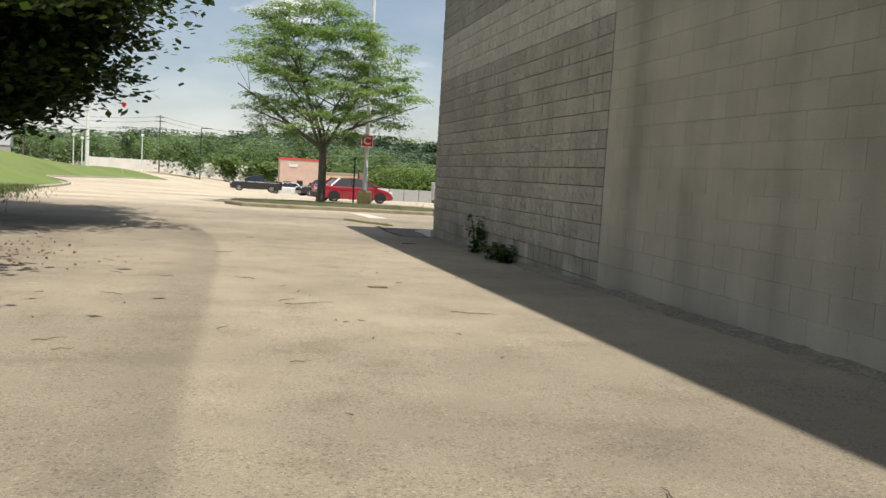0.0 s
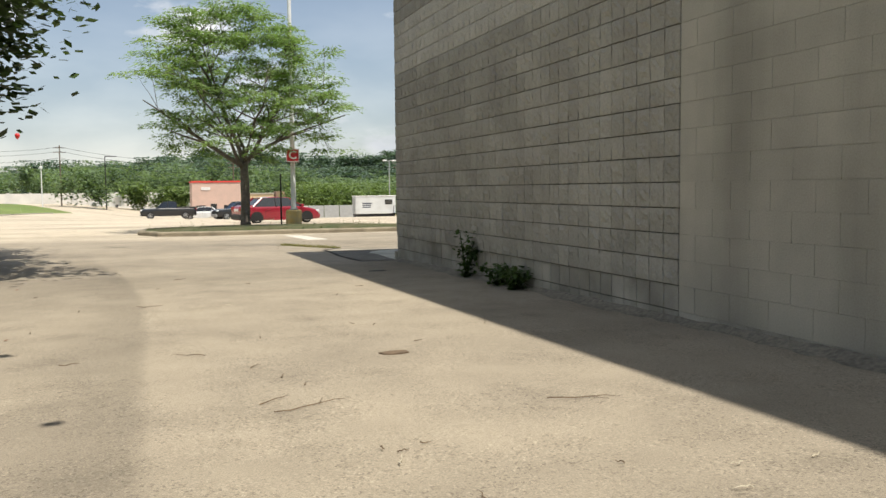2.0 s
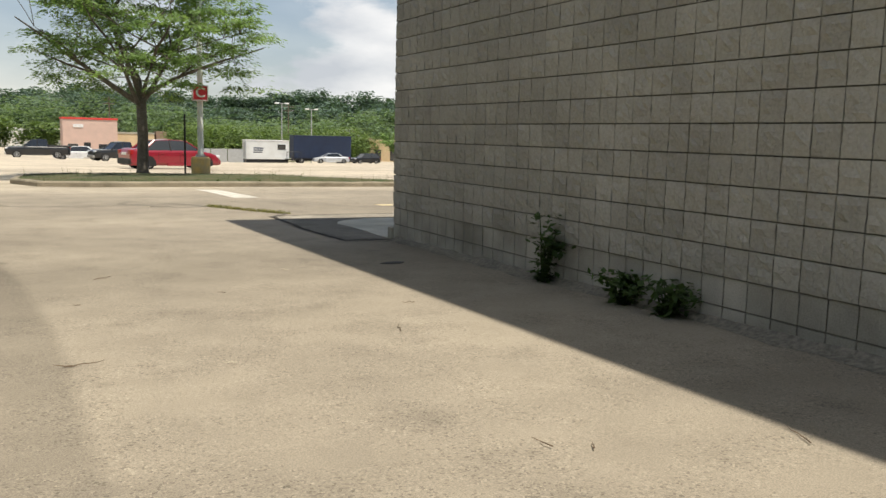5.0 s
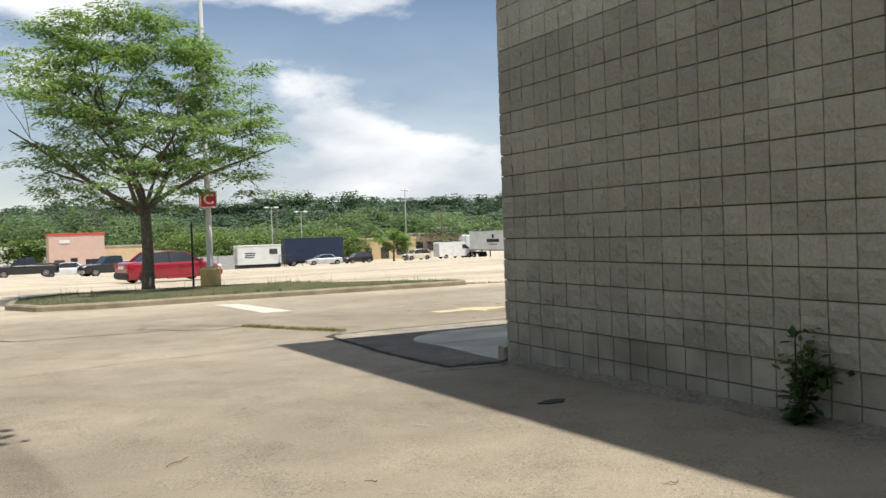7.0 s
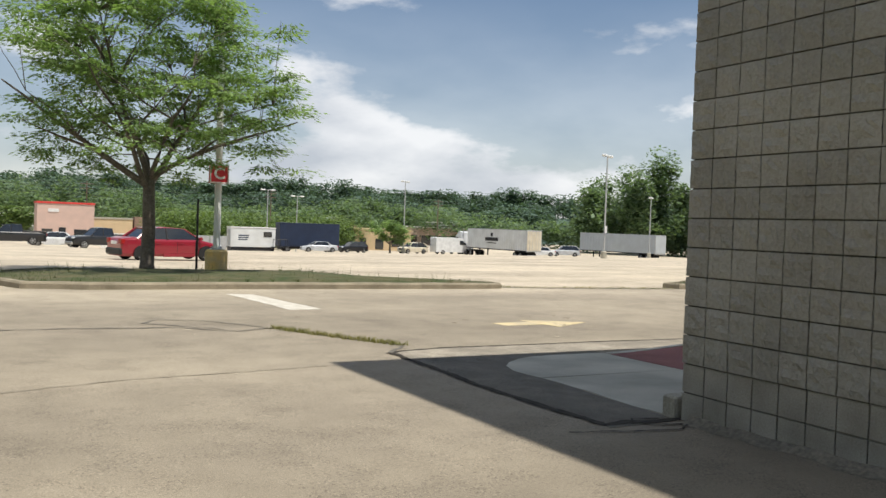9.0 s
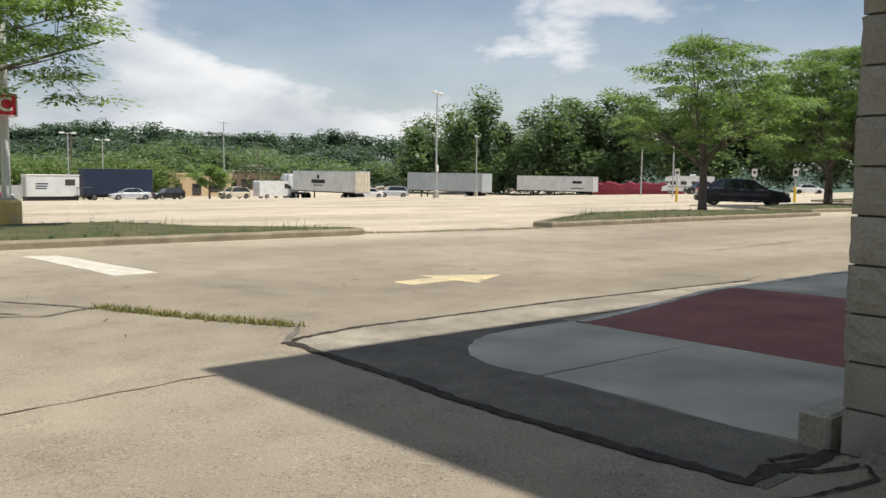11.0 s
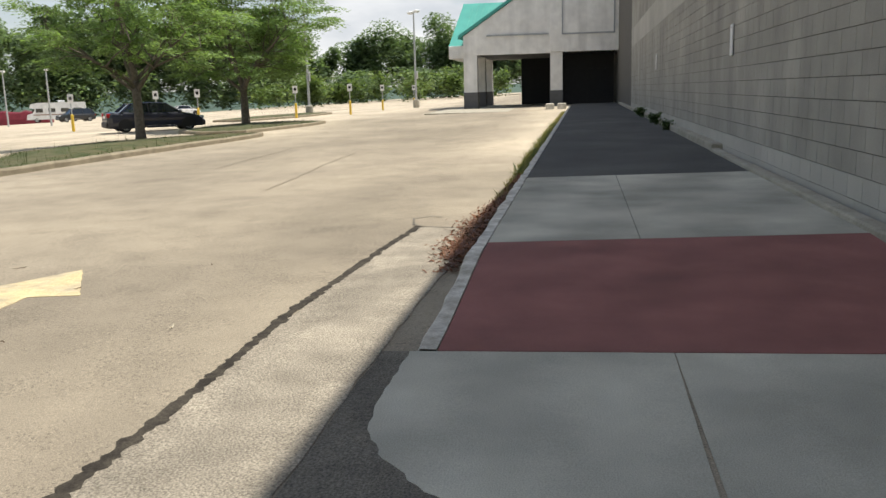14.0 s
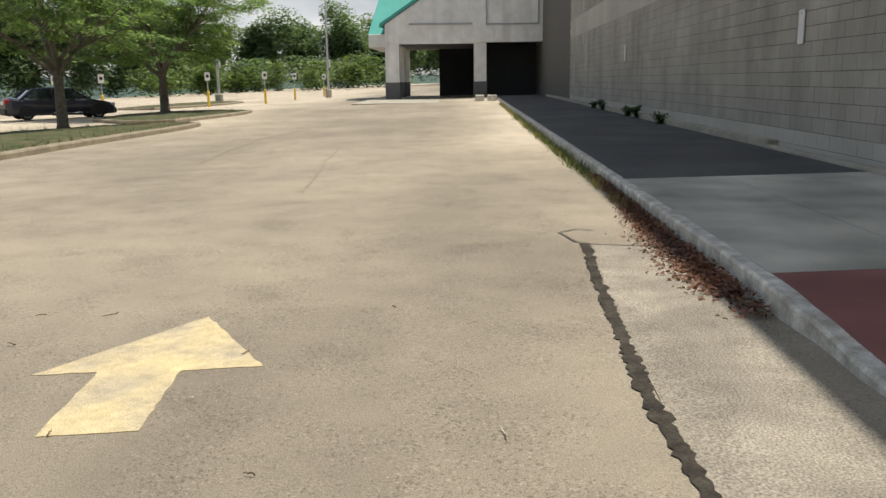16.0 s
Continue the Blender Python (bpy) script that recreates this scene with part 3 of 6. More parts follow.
def frond(b, p, out, rnd, n, wide, leaf, droop):
    """A flat spray of small leaflets round p, thinner and hanging towards its rim."""
    side = Vector((-out.y, out.x, 0))
    for _ in range(n):
        r, a = wide * math.sqrt(rnd.random()) * rnd.uniform(.5, 1.15), rnd.uniform(0, 6.283)
        du, dv = math.cos(a) * r * 1.15, math.sin(a) * r * .85
        c = p + out * du + side * dv + Vector((0, 0, rnd.gauss(0, .045) - droop * (r / wide) ** 2))
        d = (out * (du + .25 * wide) + side * dv + Vector((rnd.gauss(0, .12), rnd.gauss(0, .12), -.25 * rnd.random() * wide - .1 * r))).normalized()
        u = d.cross(Vector((rnd.uniform(-.5, .5), rnd.uniform(-.5, .5), 1))).normalized()
        s_ = leaf * rnd.uniform(.6, 1.3)
        w_ = u * s_ * .21
        o = len(b.v)
        b.v += [tuple(c), tuple(c + d * s_ * .5 + w_), tuple(c + d * s_), tuple(c + d * s_ * .5 - w_)]
        b.f.append((o, o + 1, o + 2, o + 3))


def make_locust(m, label, seed, height, radius, trunk_r, fork, pads=150, leaf=.15, n_leaf=170, wide=.62, base=2.3, clear=None):
    """A honey locust: scaffold limbs fan out from the fork and carry flat feathery pads of foliage in uneven tiers."""
    rnd = random.Random(seed)
    wood, crown = Mb(), Mb()
    trunk = [Vector((0, 0, -.15)), Vector((0, 0, .2)), Vector((.03, .02, fork * .5)), Vector((rnd.uniform(-.08, .08), rnd.uniform(-.08, .08), fork))]
    wood.tube(trunk, [trunk_r * 1.45, trunk_r * 1.08, trunk_r * .96, trunk_r * .88], 10)
    # scaffold: limbs that rise from the fork, kinked, some forking again
    nodes = []

    def scaffold(p, az, lean, length, r, again):
        line, rad = [p.copy()], [r]
        for i in range(6):
            az += rnd.uniform(-.28, .28)
            lean = min(1.25, lean + rnd.uniform(-.08, .16))
            line.append(line[-1] + Vector((math.cos(az) * math.sin(lean), math.sin(az) * math.sin(lean), math.cos(lean))) * (length / 6))
            rad.append(r * (1 - .8 * (i + 1) / 6))
            if i > 0:
                nodes.append((line[-1].copy(), rad[-1]))
        wood.tube(line, rad, 7, cap=False)
        if again:
            for sgn in (-1, 1):
                i = rnd.randint(2, 3)
                scaffold(line[i], az + sgn * rnd.uniform(.5, 1.0), lean + rnd.uniform(-.3, .2), length * rnd.uniform(.5, .7), rad[i] * .7, False)

    n_limb = 7
    for k in range(n_limb):
        az = 2 * math.pi * k / n_limb + rnd.uniform(-.3, .3)
        lean = (.95, .55, .8, .3, 1.0, .62, .75)[k]
        scaffold(trunk[-1] + Vector((0, 0, -.35 * (k % 3) * .5)), az, lean, (height - fork) * (.88 if lean < .5 else .72), trunk_r * rnd.uniform(.42, .58), True)
    lobes = [(rnd.uniform(0, 6.28), rnd.uniform(0, 1), rnd.uniform(.62, 1.14)) for _ in range(14)]
    z_mid, made, tries = base + (height - base) * .46, [], 0
    while len(made) < pads and tries < 9000:
        tries += 1
        az, h = rnd.uniform(0, 6.283), rnd.random() ** .85
        z = base + .15 + (height - base - .25) * h
        q = (z - z_mid) / ((height - z_mid) if z > z_mid else (z_mid - base) * 1.45)
        env = radius * (1 - abs(q) ** 2.6) ** .5
        near = min(lobes, key=lambda l: abs(math.sin((az - l[0]) / 2)) + .9 * abs(h - l[1]))
        env *= near[2]
        f = rnd.uniform(.15, 1.0) ** .55
        r = max(0.0, env * f - wide * .5)
        if z < base + 1.2 and r < radius * .38:
            continue
        p = Vector((math.cos(az) * r, math.sin(az) * r, z))
        if clear and p.z < clear[1] and abs(p.x - clear[0]) < .65 and p.y < .6:
            continue
        if any((p.x - q_.x) ** 2 + (p.y - q_.y) ** 2 + (2.6 * (p.z - q_.z)) ** 2 < (wide * .95) ** 2 for q_ in made):
            continue
        made.append(p)
        out = Vector((math.cos(az), math.sin(az), 0))
        # the branch that carries the pad
        a, ra = min(nodes, key=lambda n_: (n_[0] - p).length + (1.2 if n_[0].z > p.z + .3 else 0.0) + (.8 if n_[0].xy.length > r + .2 else 0.0))
        mid = a.lerp(p, .55) + Vector((rnd.uniform(-.15, .15), rnd.uniform(-.15, .15), .12 * (p - a).length))
        rr = max(.012, ra * .45)
        wood.tube([a, a.lerp(mid, .5) + Vector((0, 0, .05)), mid, p, p + out * wide * .6 + Vector((0, 0, -.06))], [rr, rr * .8, rr * .6, rr * .35, .005], 5, cap=False)
        for sgn in (-1, 1):
            wood.tube([mid.lerp(p, .5), p + (Vector((-out.y, out.x, 0)) * sgn + out * .5) * wide * .6], [rr * .4, .005], 4, cap=False)
        for _ in range(3):
            c = p + Vector((rnd.gauss(0, .26), rnd.gauss(0, .26), rnd.gauss(0, .07)))
            frond(crown, c, out, rnd, n_leaf // 3, wide * rnd.uniform(.6, 1.05), leaf, .20)
    ob = thing("locust_tree", m, label, "tree", "car park trees")
    part("trunk", wood, M_BARK, ob, smooth=True, fix=False)
    part("crown", crown, M_LOCUST, ob, fix=False)
    return ob


def crown_clump(b, x, y, z0, h, r, rnd, n, leaf):
    """A far tree: leaf clumps over an uneven crown, a short trunk inside."""
    lobes = [(Vector((x + rnd.uniform(-.5, .5) * r, y + rnd.uniform(-.5, .5) * r, z0 + h * rnd.uniform(.3, .85))), r * rnd.uniform(.4, .75)) for _ in range(7)]
    for _ in range(n):
        c, lr = rnd.choice(lobes)
        d = Vector((rnd.gauss(0, 1), rnd.gauss(0, 1), rnd.gauss(0, 1))).normalized()
        inner = rnd.random() < .2
        p = c + d * lr * (rnd.uniform(.2, .7) if inner else rnd.uniform(.75, 1.05))
        p.z = min(max(p.z, z0 + 0.2), z0 + h)
        leaf_quads(b, p, d, leaf * (1.7 if inner else 1.0), rnd, 1, leaf * 0.2, 0, 0.8)


# ---- vehicles ----
def wheel(parent, x, y, r, w=0.2, rim=True):
    b = Mb()
    n = 18
    prof = [(0.62, 0.0), (0.9, 0.0), (1.0, 0.18), (1.0, 0.82), (0.9, 1.0), (0.62, 1.0)]
    s = 1 if y > 0 else -1
    rings = [[(x + math.cos(2 * math.pi * j / n) * r * k, y + s * (t - 1) * w, r + math.sin(2 * math.pi * j / n) * r * k) for j in range(n)] for k, t in prof]
    b.loft(rings, True)
    wh = part("wheel", b, M_TYRE, parent)
    if rim:
        c = Mb()
        rings = [[(x + math.cos(2 * math.pi * j / n) * r * k, y + s * t, r + math.sin(2 * math.pi * j / n) * r * k) for j in range(n)] for k, t in ((0.63, -.02), (0.63, 0.004), (0.56, 0.006), (0.5, -0.02), (0.14, -0.012), (0.1, 0.004))]
        c.loft(rings, True)
        for k in range(5):
            a = 2 * math.pi * k / 5
            ca, sa = math.cos(a), math.sin(a)
            q = [(u, v) for u, v in ((.1, -.09), (.58, -.06), (.58, .06), (.1, .09))]
            v1 = [(x + (u * ca - v * sa) * r, y + s * 0.006, r + (u * sa + v * ca) * r) for u, v in q]
            v0 = [(p[0], y - s * 0.02, p[2]) for p in v1]
            c.add(v1 + v0, [(0, 1, 2, 3), (0, 4, 5, 1), (1, 5, 6, 2), (2, 6, 7, 3), (3, 7, 4, 0)])
        part("rim", c, M_RIM, wh, "silver alloy rim")
    return wh


def make_car(name, m, label, paint, category="car", group="", L=4.6, W=1.76, H=1.42, hood=0.95, belt=0.93, ws=(0.72, 1.35), rear=(2.35, 1.95), front_z=0.68, tail_z=0.95, wr=0.31, clear=0.2, wb=(0.86, 0.82), bed=False, door_lines=(0.1, -0.95)):
    """A car along +x, on the ground at z = 0. ws: front glass foot and roof start, back from the nose by metres from the middle."""
    ob = thing(name, m, label, category, group)
    hl = L / 2
    w = W / 2
    # lower body: stations x, belt height, half width
    st = [(-hl, tail_z - 0.22, w * 0.80), (-hl + 0.06, tail_z - 0.06, w * 0.9), (-hl + 0.25, tail_z, w * 0.96), (-hl + 0.75, tail_z, w), (-rear[1] + 0.1 if not bed else -0.4, belt, w),
          (0.0, belt, w), (ws[0] + 0.15, belt, w), (ws[0] + 0.5, belt - 0.02, w * 0.99), (hl - 0.45, front_z + 0.10, w * 0.95), (hl - 0.12, front_z, w * 0.86), (hl, front_z - 0.16, w * 0.72)]
    st = sorted(st)
    b = Mb()
    rings = []
    for i, (x, z, hw) in enumerate(st):
        zb = clear + (0.10 if i in (0, len(st) - 1) else 0.0)
        rings.append([(x, -hw * .90, zb), (x, -hw, zb + 0.12), (x, -hw, z - 0.28), (x, -hw * .985, z - 0.1), (x, -hw * .93, z - 0.015), (x, -hw * .5, z + 0.02), (x, hw * .5, z + 0.02),
                      (x, hw * .93, z - 0.015), (x, hw * .985, z - 0.1), (x, hw, z - 0.28), (x, hw, zb + 0.12), (x, hw * .90, zb)])
    b.loft(rings)
    body = part("body", b, paint, ob, smooth=False)
    # greenhouse: glass all round, pillars and roof panel over it
    xf0, xf1, xr1, xr0 = ws[0] + 0.45, ws[0] - 0.25, -rear[1] + 0.55, -rear[1]
    if bed:
        xr1, xr0 = -0.75, -0.85
    zr = H
    wg, wt = w * 0.93, w * 0.72
    low = [(xr0, belt), (xr1, zr - 0.04), ((xr1 + xf1) / 2, zr), (xf1, zr - 0.04), (xf0, belt - 0.01)]
    g = Mb()
    rings = []
    for x, z in ((xr0, belt - 0.03), (xr1, zr - 0.05), ((xr1 + xf1) / 2, zr - 0.012), (xf1, zr - 0.05), (xf0, belt - 0.03)):
        k = 1 - (z - belt) / (zr - belt)
        hw = wt + (wg - wt) * max(0, min(1, k))
        rings.append([(x, -wg, belt - 0.04), (x, -hw, z), (x, hw, z), (x, wg, belt - 0.04)])
    g.loft(rings)
    part("window", g, M_GLASS, ob, "dark tinted glass")
    r = Mb()
    rings = []
    for x, z in ((xr1 - 0.06, zr - 0.055), ((xr1 + xf1) / 2, zr), (xf1 + 0.06, zr - 0.055)):
        rings.append([(x, -wt - 0.02, z - 0.03), (x, -wt + 0.08, z + 0.018), (x, wt - 0.08, z + 0.018), (x, wt + 0.02, z - 0.03)])
    r.loft(rings)
    part("roof", r, paint, ob)
    for s in (-1, 1):
        p = Mb()
        p.tube([(xf0 + 0.03, s * (wg + .005), belt - 0.02), (xf1, s * (wt + .012), zr - 0.05)], 0.03, 6)
        part("pillar", p, paint, ob)
        p = Mb()
        p.tube([(xr0 - 0.02, s * (wg + .005), belt - 0.02), (xr1, s * (wt + .012), zr - 0.05)], 0.06 if not bed else 0.05, 6)
        part("pillar", p, paint, ob)
        p = Mb()
        mid = (xf0 + xr0) / 2 - 0.1
        p.tube([(mid, s * (wg + .004), belt - 0.02), (mid - 0.02, s * (wt + .012), zr - 0.05)], 0.035, 6)
        part("pillar", p, M_TRIM, ob)
        for dl in door_lines + (ws[0] + 0.2,):
            q = Mb().box(dl - 0.006, s * (w + 0.002) - 0.004, clear + 0.16, dl + 0.006, s * (w + 0.002) + 0.004, belt - 0.12)
            part("door_gap", q, M_TRIM, body)
        for dl in door_lines:
            q = Mb().box(dl + 0.08, s * (w + 0.012) - 0.014, belt - 0.2, dl + 0.26, s * (w + 0.012) + 0.014, belt - 0.165, 0.006)
            part("door_handle", q, paint, body)
        q = Mb().box(xf0 - 0.12, s * (w + 0.09) - 0.09, belt - 0.03, xf0 + 0.02, s * (w + 0.09) + 0.09, belt + 0.11, 0.03)
        part("mirror", q, paint, ob)
        q = Mb().box(-wb[1] - 0.6 + 0.9, s * (w - 0.02) - 0.03, clear - 0.02, wb[0] + 0.05, s * (w - 0.02) + 0.03, clear + 0.1, 0.012)
        part("sill", q, paint, ob)
        q = Mb().box(hl - 0.28, s * w * 0.68 - 0.16, front_z - 0.12, hl - 0.03, s * w * 0.68 + 0.16, front_z + 0.035, 0.03)
        part("headlight", q, M_LAMPG, ob, "clear headlight")
        q = Mb().box(-hl - 0.012, s * w * 0.72 - 0.17, tail_z - 0.28, -hl + 0.2, s * w * 0.72 + 0.17, tail_z - 0.06, 0.03)
        part("tail_light", q, M_TAIL, ob, "red tail light")
        for x in (hl - wb[0], -hl + wb[1]):
            a = Mb()
            n = 14
            rr = wr + 0.04
            pts = [(x + rr * math.cos(math.pi * k / n), wr + rr * math.sin(math.pi * k / n)) for k in range(n + 1)]
            a.extrude_y([(x + rr, clear - 0.02)] + pts + [(x - rr, clear - 0.02)], s * w - 0.05, s * (w + 0.004))
            part("wheel_arch", a, M_TRIM, ob)
            wheel(ob, x, s * (w + 0.025), wr)
    q = Mb().box(hl - 0.16, -w * .78, clear + 0.02, hl + 0.05, w * .78, clear + 0.28, 0.04)
    part("bumper", q, paint if not bed else M_RIM, ob)
    q = Mb().box(-hl - 0.06, -w * .86, clear + 0.04, -hl + 0.2, w * .86, clear + 0.32, 0.04)
    part("bumper", q, M_TRIM if category == "car" else M_RIM, ob)
    q = Mb().box(hl - 0.02, -w * .36, clear + 0.32, hl + 0.022, w * .36, front_z - 0.05, 0.01)
    part("grille", q, M_TRIM, ob)
    q = Mb().box(-hl - 0.02, -0.27, tail_z - 0.3, -hl + 0.02, 0.27, tail_z - 0.17, 0.005)
    part("number_plate", q, M_SIGNW, ob)
    if bed:
        q = Mb().box(-hl + 0.1, -w * .8, belt - 0.3, -1.0, w * .8, belt + 0.025)
        part("bed_floor", q, M_TRIM, ob)
        for s in (-1, 1):
            part("bed_rail", Mb().box(-hl + 0.08, s * w * .9 - 0.06, belt - 0.05, -0.9, s * w * .9 + 0.06, belt + 0.09, 0.02), paint, ob)
        part("tailgate", Mb().box(-hl + 0.02, -w * .9, clear + 0.4, -hl + 0.09, w * .9, belt + 0.09, 0.015), paint, ob)
    return ob


def make_semi(m, label, skin, L=16.1, ribs=26, group="trailers", door=None):
    """A box trailer along x, its rear doors at +x, standing on its wheels and landing legs."""
    ob = thing("semi_trailer", m, label, "trailer", group)
    part("box_body", Mb().box(0, -1.3, 1.15, L, 1.3, 4.08, 0.03), skin, ob)
    part("roof_rail", Mb().box(-0.01, -1.32, 4.0, L + .01, 1.32, 4.1, 0.02), M_RIM, ob)
    part("bottom_rail", Mb().box(-0.01, -1.32, 1.1, L + .01, 1.32, 1.24, 0.02), M_TRIM, ob)
    for s in (-1, 1):
        b = Mb()
        for k in range(ribs):
            x = (k + .5) * L / ribs
            b.box(x - .03, s * 1.31 - .015, 1.26, x + .03, s * 1.31 + .015, 3.98)
        tagged(part("rib_rows", b, skin, ob), kind="stuff")
    part("rear_frame", Mb().box(L - 0.02, -1.31, 1.1, L + 0.05, 1.31, 4.1, 0.02), M_RIM, ob)
    for s in (-1, 1):
        d = part("door", Mb().box(L + 0.05, min(0.01 * s, 1.2 * s), 1.25, L + 0.08, max(0.01 * s, 1.2 * s), 3.95, 0.01), door or skin, ob)
        part("lock_bar", Mb().tube([(L + 0.11, s * 0.3, 1.2), (L + 0.11, s * 0.3, 4.0)], 0.02, 6), M_RIM, d)
        part("lock_bar", Mb().tube([(L + 0.11, s * 0.8, 1.2), (L + 0.11, s * 0.8, 4.0)], 0.02, 6), M_RIM, d)
        for x in (L - 1.5, L - 2.8):
            wheel(ob, x, s * 1.25, 0.5, 0.28)
            wheel(ob, x, s * 0.93, 0.5, 0.26, rim=False)
        part("landing_leg", Mb().box(2.6, s * 0.75 - 0.07, 0.03, 2.75, s * 0.75 + 0.07, 1.15), M_TRIM, ob)
        part("leg_foot", Mb().box(2.5, s * 0.75 - 0.15, 0, 2.85, s * 0.75 + 0.15, 0.04), M_TRIM, ob)
    part("bogie", Mb().box(L - 3.6, -0.6, 0.62, L - 0.7, 0.6, 1.1), M_TRIM, ob)
    part("underride_guard", Mb().box(L - 0.1, -1.1, 0.5, L, 1.1, 0.62), M_RIM, ob)
    return ob


# ---- the two islands, kerbs and planting ----
def island(name, outline, label, weeds, seed, h=0.14, kw=0.17):
    """A raised kerbed bed of turf. The outline runs anticlockwise in (x, y)."""
    rnd = random.Random(seed)
    cx = sum(p[0] for p in outline) / len(outline)
    cy = sum(p[1] for p in outline) / len(outline)
    ob = thing(name, pose(0, 0, 0), label, "traffic island", kind="structure")
    dense = []
    for i, (x, y) in enumerate(outline):
        x2, y2 = outline[(i + 1) % len(outline)]
        n = max(1, int(math.hypot(x2 - x, y2 - y) / 0.6))
        dense += [(x + (x2 - x) * k / n, y + (y2 - y) * k / n) for k in range(n)]
    n = len(dense)
    norm = []
    for i in range(n):
        a, c = dense[i - 1], dense[(i + 1) % n]
        tx, ty = c[0] - a[0], c[1] - a[1]
        k = math.hypot(tx, ty) or 1
        norm.append((-ty / k, tx / k))
    b = Mb()
    prof = [(0, -0.1), (0.0, h - 0.04), (0.03, h), (kw, h), (kw, h - 0.08)]
    for i in range(n):
        (x, y), (nx, ny) = dense[i], norm[i]
        j = rnd.uniform(-.012, .012)
        b.v += [(x + nx * (d + j), y + ny * (d + j), gz(x, y) + z + j * .5) for d, z in prof]
    q = len(prof)
    b.f = [(i * q + k, ((i + 1) % n) * q + k, ((i + 1) % n) * q + k + 1, i * q + k + 1) for i in range(n) for k in range(q - 1)]
    part("kerb", b, M_KERB3, ob, "worn concrete kerb")
    t = Mb()
    t.v = [(cx, cy, gz(cx, cy) + h + 0.1)]
    rings = 4
    for k in range(1, rings + 1):
        f = k / rings
        for i in range(n):
            x, y = dense[i][0] + norm[i][0] * (kw - .01), dense[i][1] + norm[i][1] * (kw - .01)
            x, y = cx + (x - cx) * f, cy + (y - cy) * f
            t.v.append((x, y, gz(x, y) + h - 0.03 + 0.10 * (1 - f ** 3) + rnd.uniform(0, .03)))
    for i in range(n):
        t.f.append((0, 1 + i, 1 + (i + 1) % n))
        for k in range(rings - 1):
            a = 1 + k * n
            t.f.append((a + i, a + n + i, a + n + (i + 1) % n, a + (i + 1) % n))
    part("turf", t, M_GRASS, ob, "thin dark turf")
    g = Mb()
    for _ in range(weeds):
        i = rnd.randrange(n)
        f = math.sqrt(rnd.random())
        x, y = cx + (dense[i][0] - cx) * f * .97, cy + (dense[i][1] - cy) * f * .9
        z = gz(x, y) + h + 0.02
        hgt = rnd.uniform(.02, .07) if rnd.random() < .97 else rnd.uniform(.12, .3)
        a = rnd.uniform(0, 6.28)
        dx, dy = math.cos(a) * .007, math.sin(a) * .007
        lx, ly = rnd.uniform(-.08, .08), rnd.uniform(-.08, .08)
        o = len(g.v)
        g.v += [(x - dx, y - dy, z - .05), (x + dx, y + dy, z - .05), (x + lx, y + ly, z + hgt)]
        g.f.append((o, o + 1, o + 2))
    tagged(part("grass", g, M_BLADE, ob, fix=False), kind="stuff")
    return ob


def weed_strip(name, pts, n, label, material, seed, hmin=.03, hmax=.12, wid=.06, z=0.0, blade=.008):
    rnd = random.Random(seed)
    g = Mb()
    segs = list(zip(pts[:-1], pts[1:]))
    lens = [math.hypot(c[0] - a[0], c[1] - a[1]) for a, c in segs]
    for _ in range(n):
        a, c = rnd.choices(segs, lens)[0]
        f = rnd.random()
        clump = 0.5 + 0.5 * math.sin(7 * f + seed) * math.sin(23 * f)
        if rnd.random() > clump + .25:
            continue
        x, y = a[0] + (c[0] - a[0]) * f + rnd.gauss(0, wid), a[1] + (c[1] - a[1]) * f + rnd.gauss(0, wid)
        k = rnd.uniform(0, 6.28)
        dx, dy = math.cos(k) * blade, math.sin(k) * blade
        hgt = rnd.uniform(hmin, hmax)
        o = len(g.v)
        zz = gz(x, y) + z
        g.v += [(x - dx, y - dy, zz - .01), (x + dx, y + dy, zz - .01), (x + dx + rnd.gauss(0, hgt * .5), y + dy + rnd.gauss(0, hgt * .5), zz + hgt)]
        g.f.append((o, o + 1, o + 2))
    return tagged(part(name, g, material, None, fix=False), label, "weeds", kind="stuff")


def wall_weed(m, seed, h, r, leaves, label):
    rnd = random.Random(seed)
    ob = thing("weed_plant", m, label, "plant", "weeds at the wall foot")
    s, c = Mb(), Mb()
    for k in range(9):
        a = rnd.uniform(0, 6.28)
        tip = Vector((math.cos(a) * r * rnd.uniform(.3, 1), math.sin(a) * r * rnd.uniform(.3, 1), h * rnd.uniform(.55, 1)))
        mid = tip * .5 + Vector((0, 0, h * .12))
        s.tube([(0, 0, -.02), tuple(mid), tuple(tip)], [.008, .006, .003], 5)
        for f in (.08, .2, .35, .5, .65, .8, .95, 1.0):
            leaf_quads(c, Vector((0, 0, 0)).lerp(tip, f) + Vector((0, 0, h * .12 * (1 - abs(2 * f - 1)))), None, .075, rnd, leaves, .045, .02, .6)
    part("stem", s, M_PLANT, ob, fix=False)
    part("leaves", c, M_PLANT, ob, fix=False)
    return ob


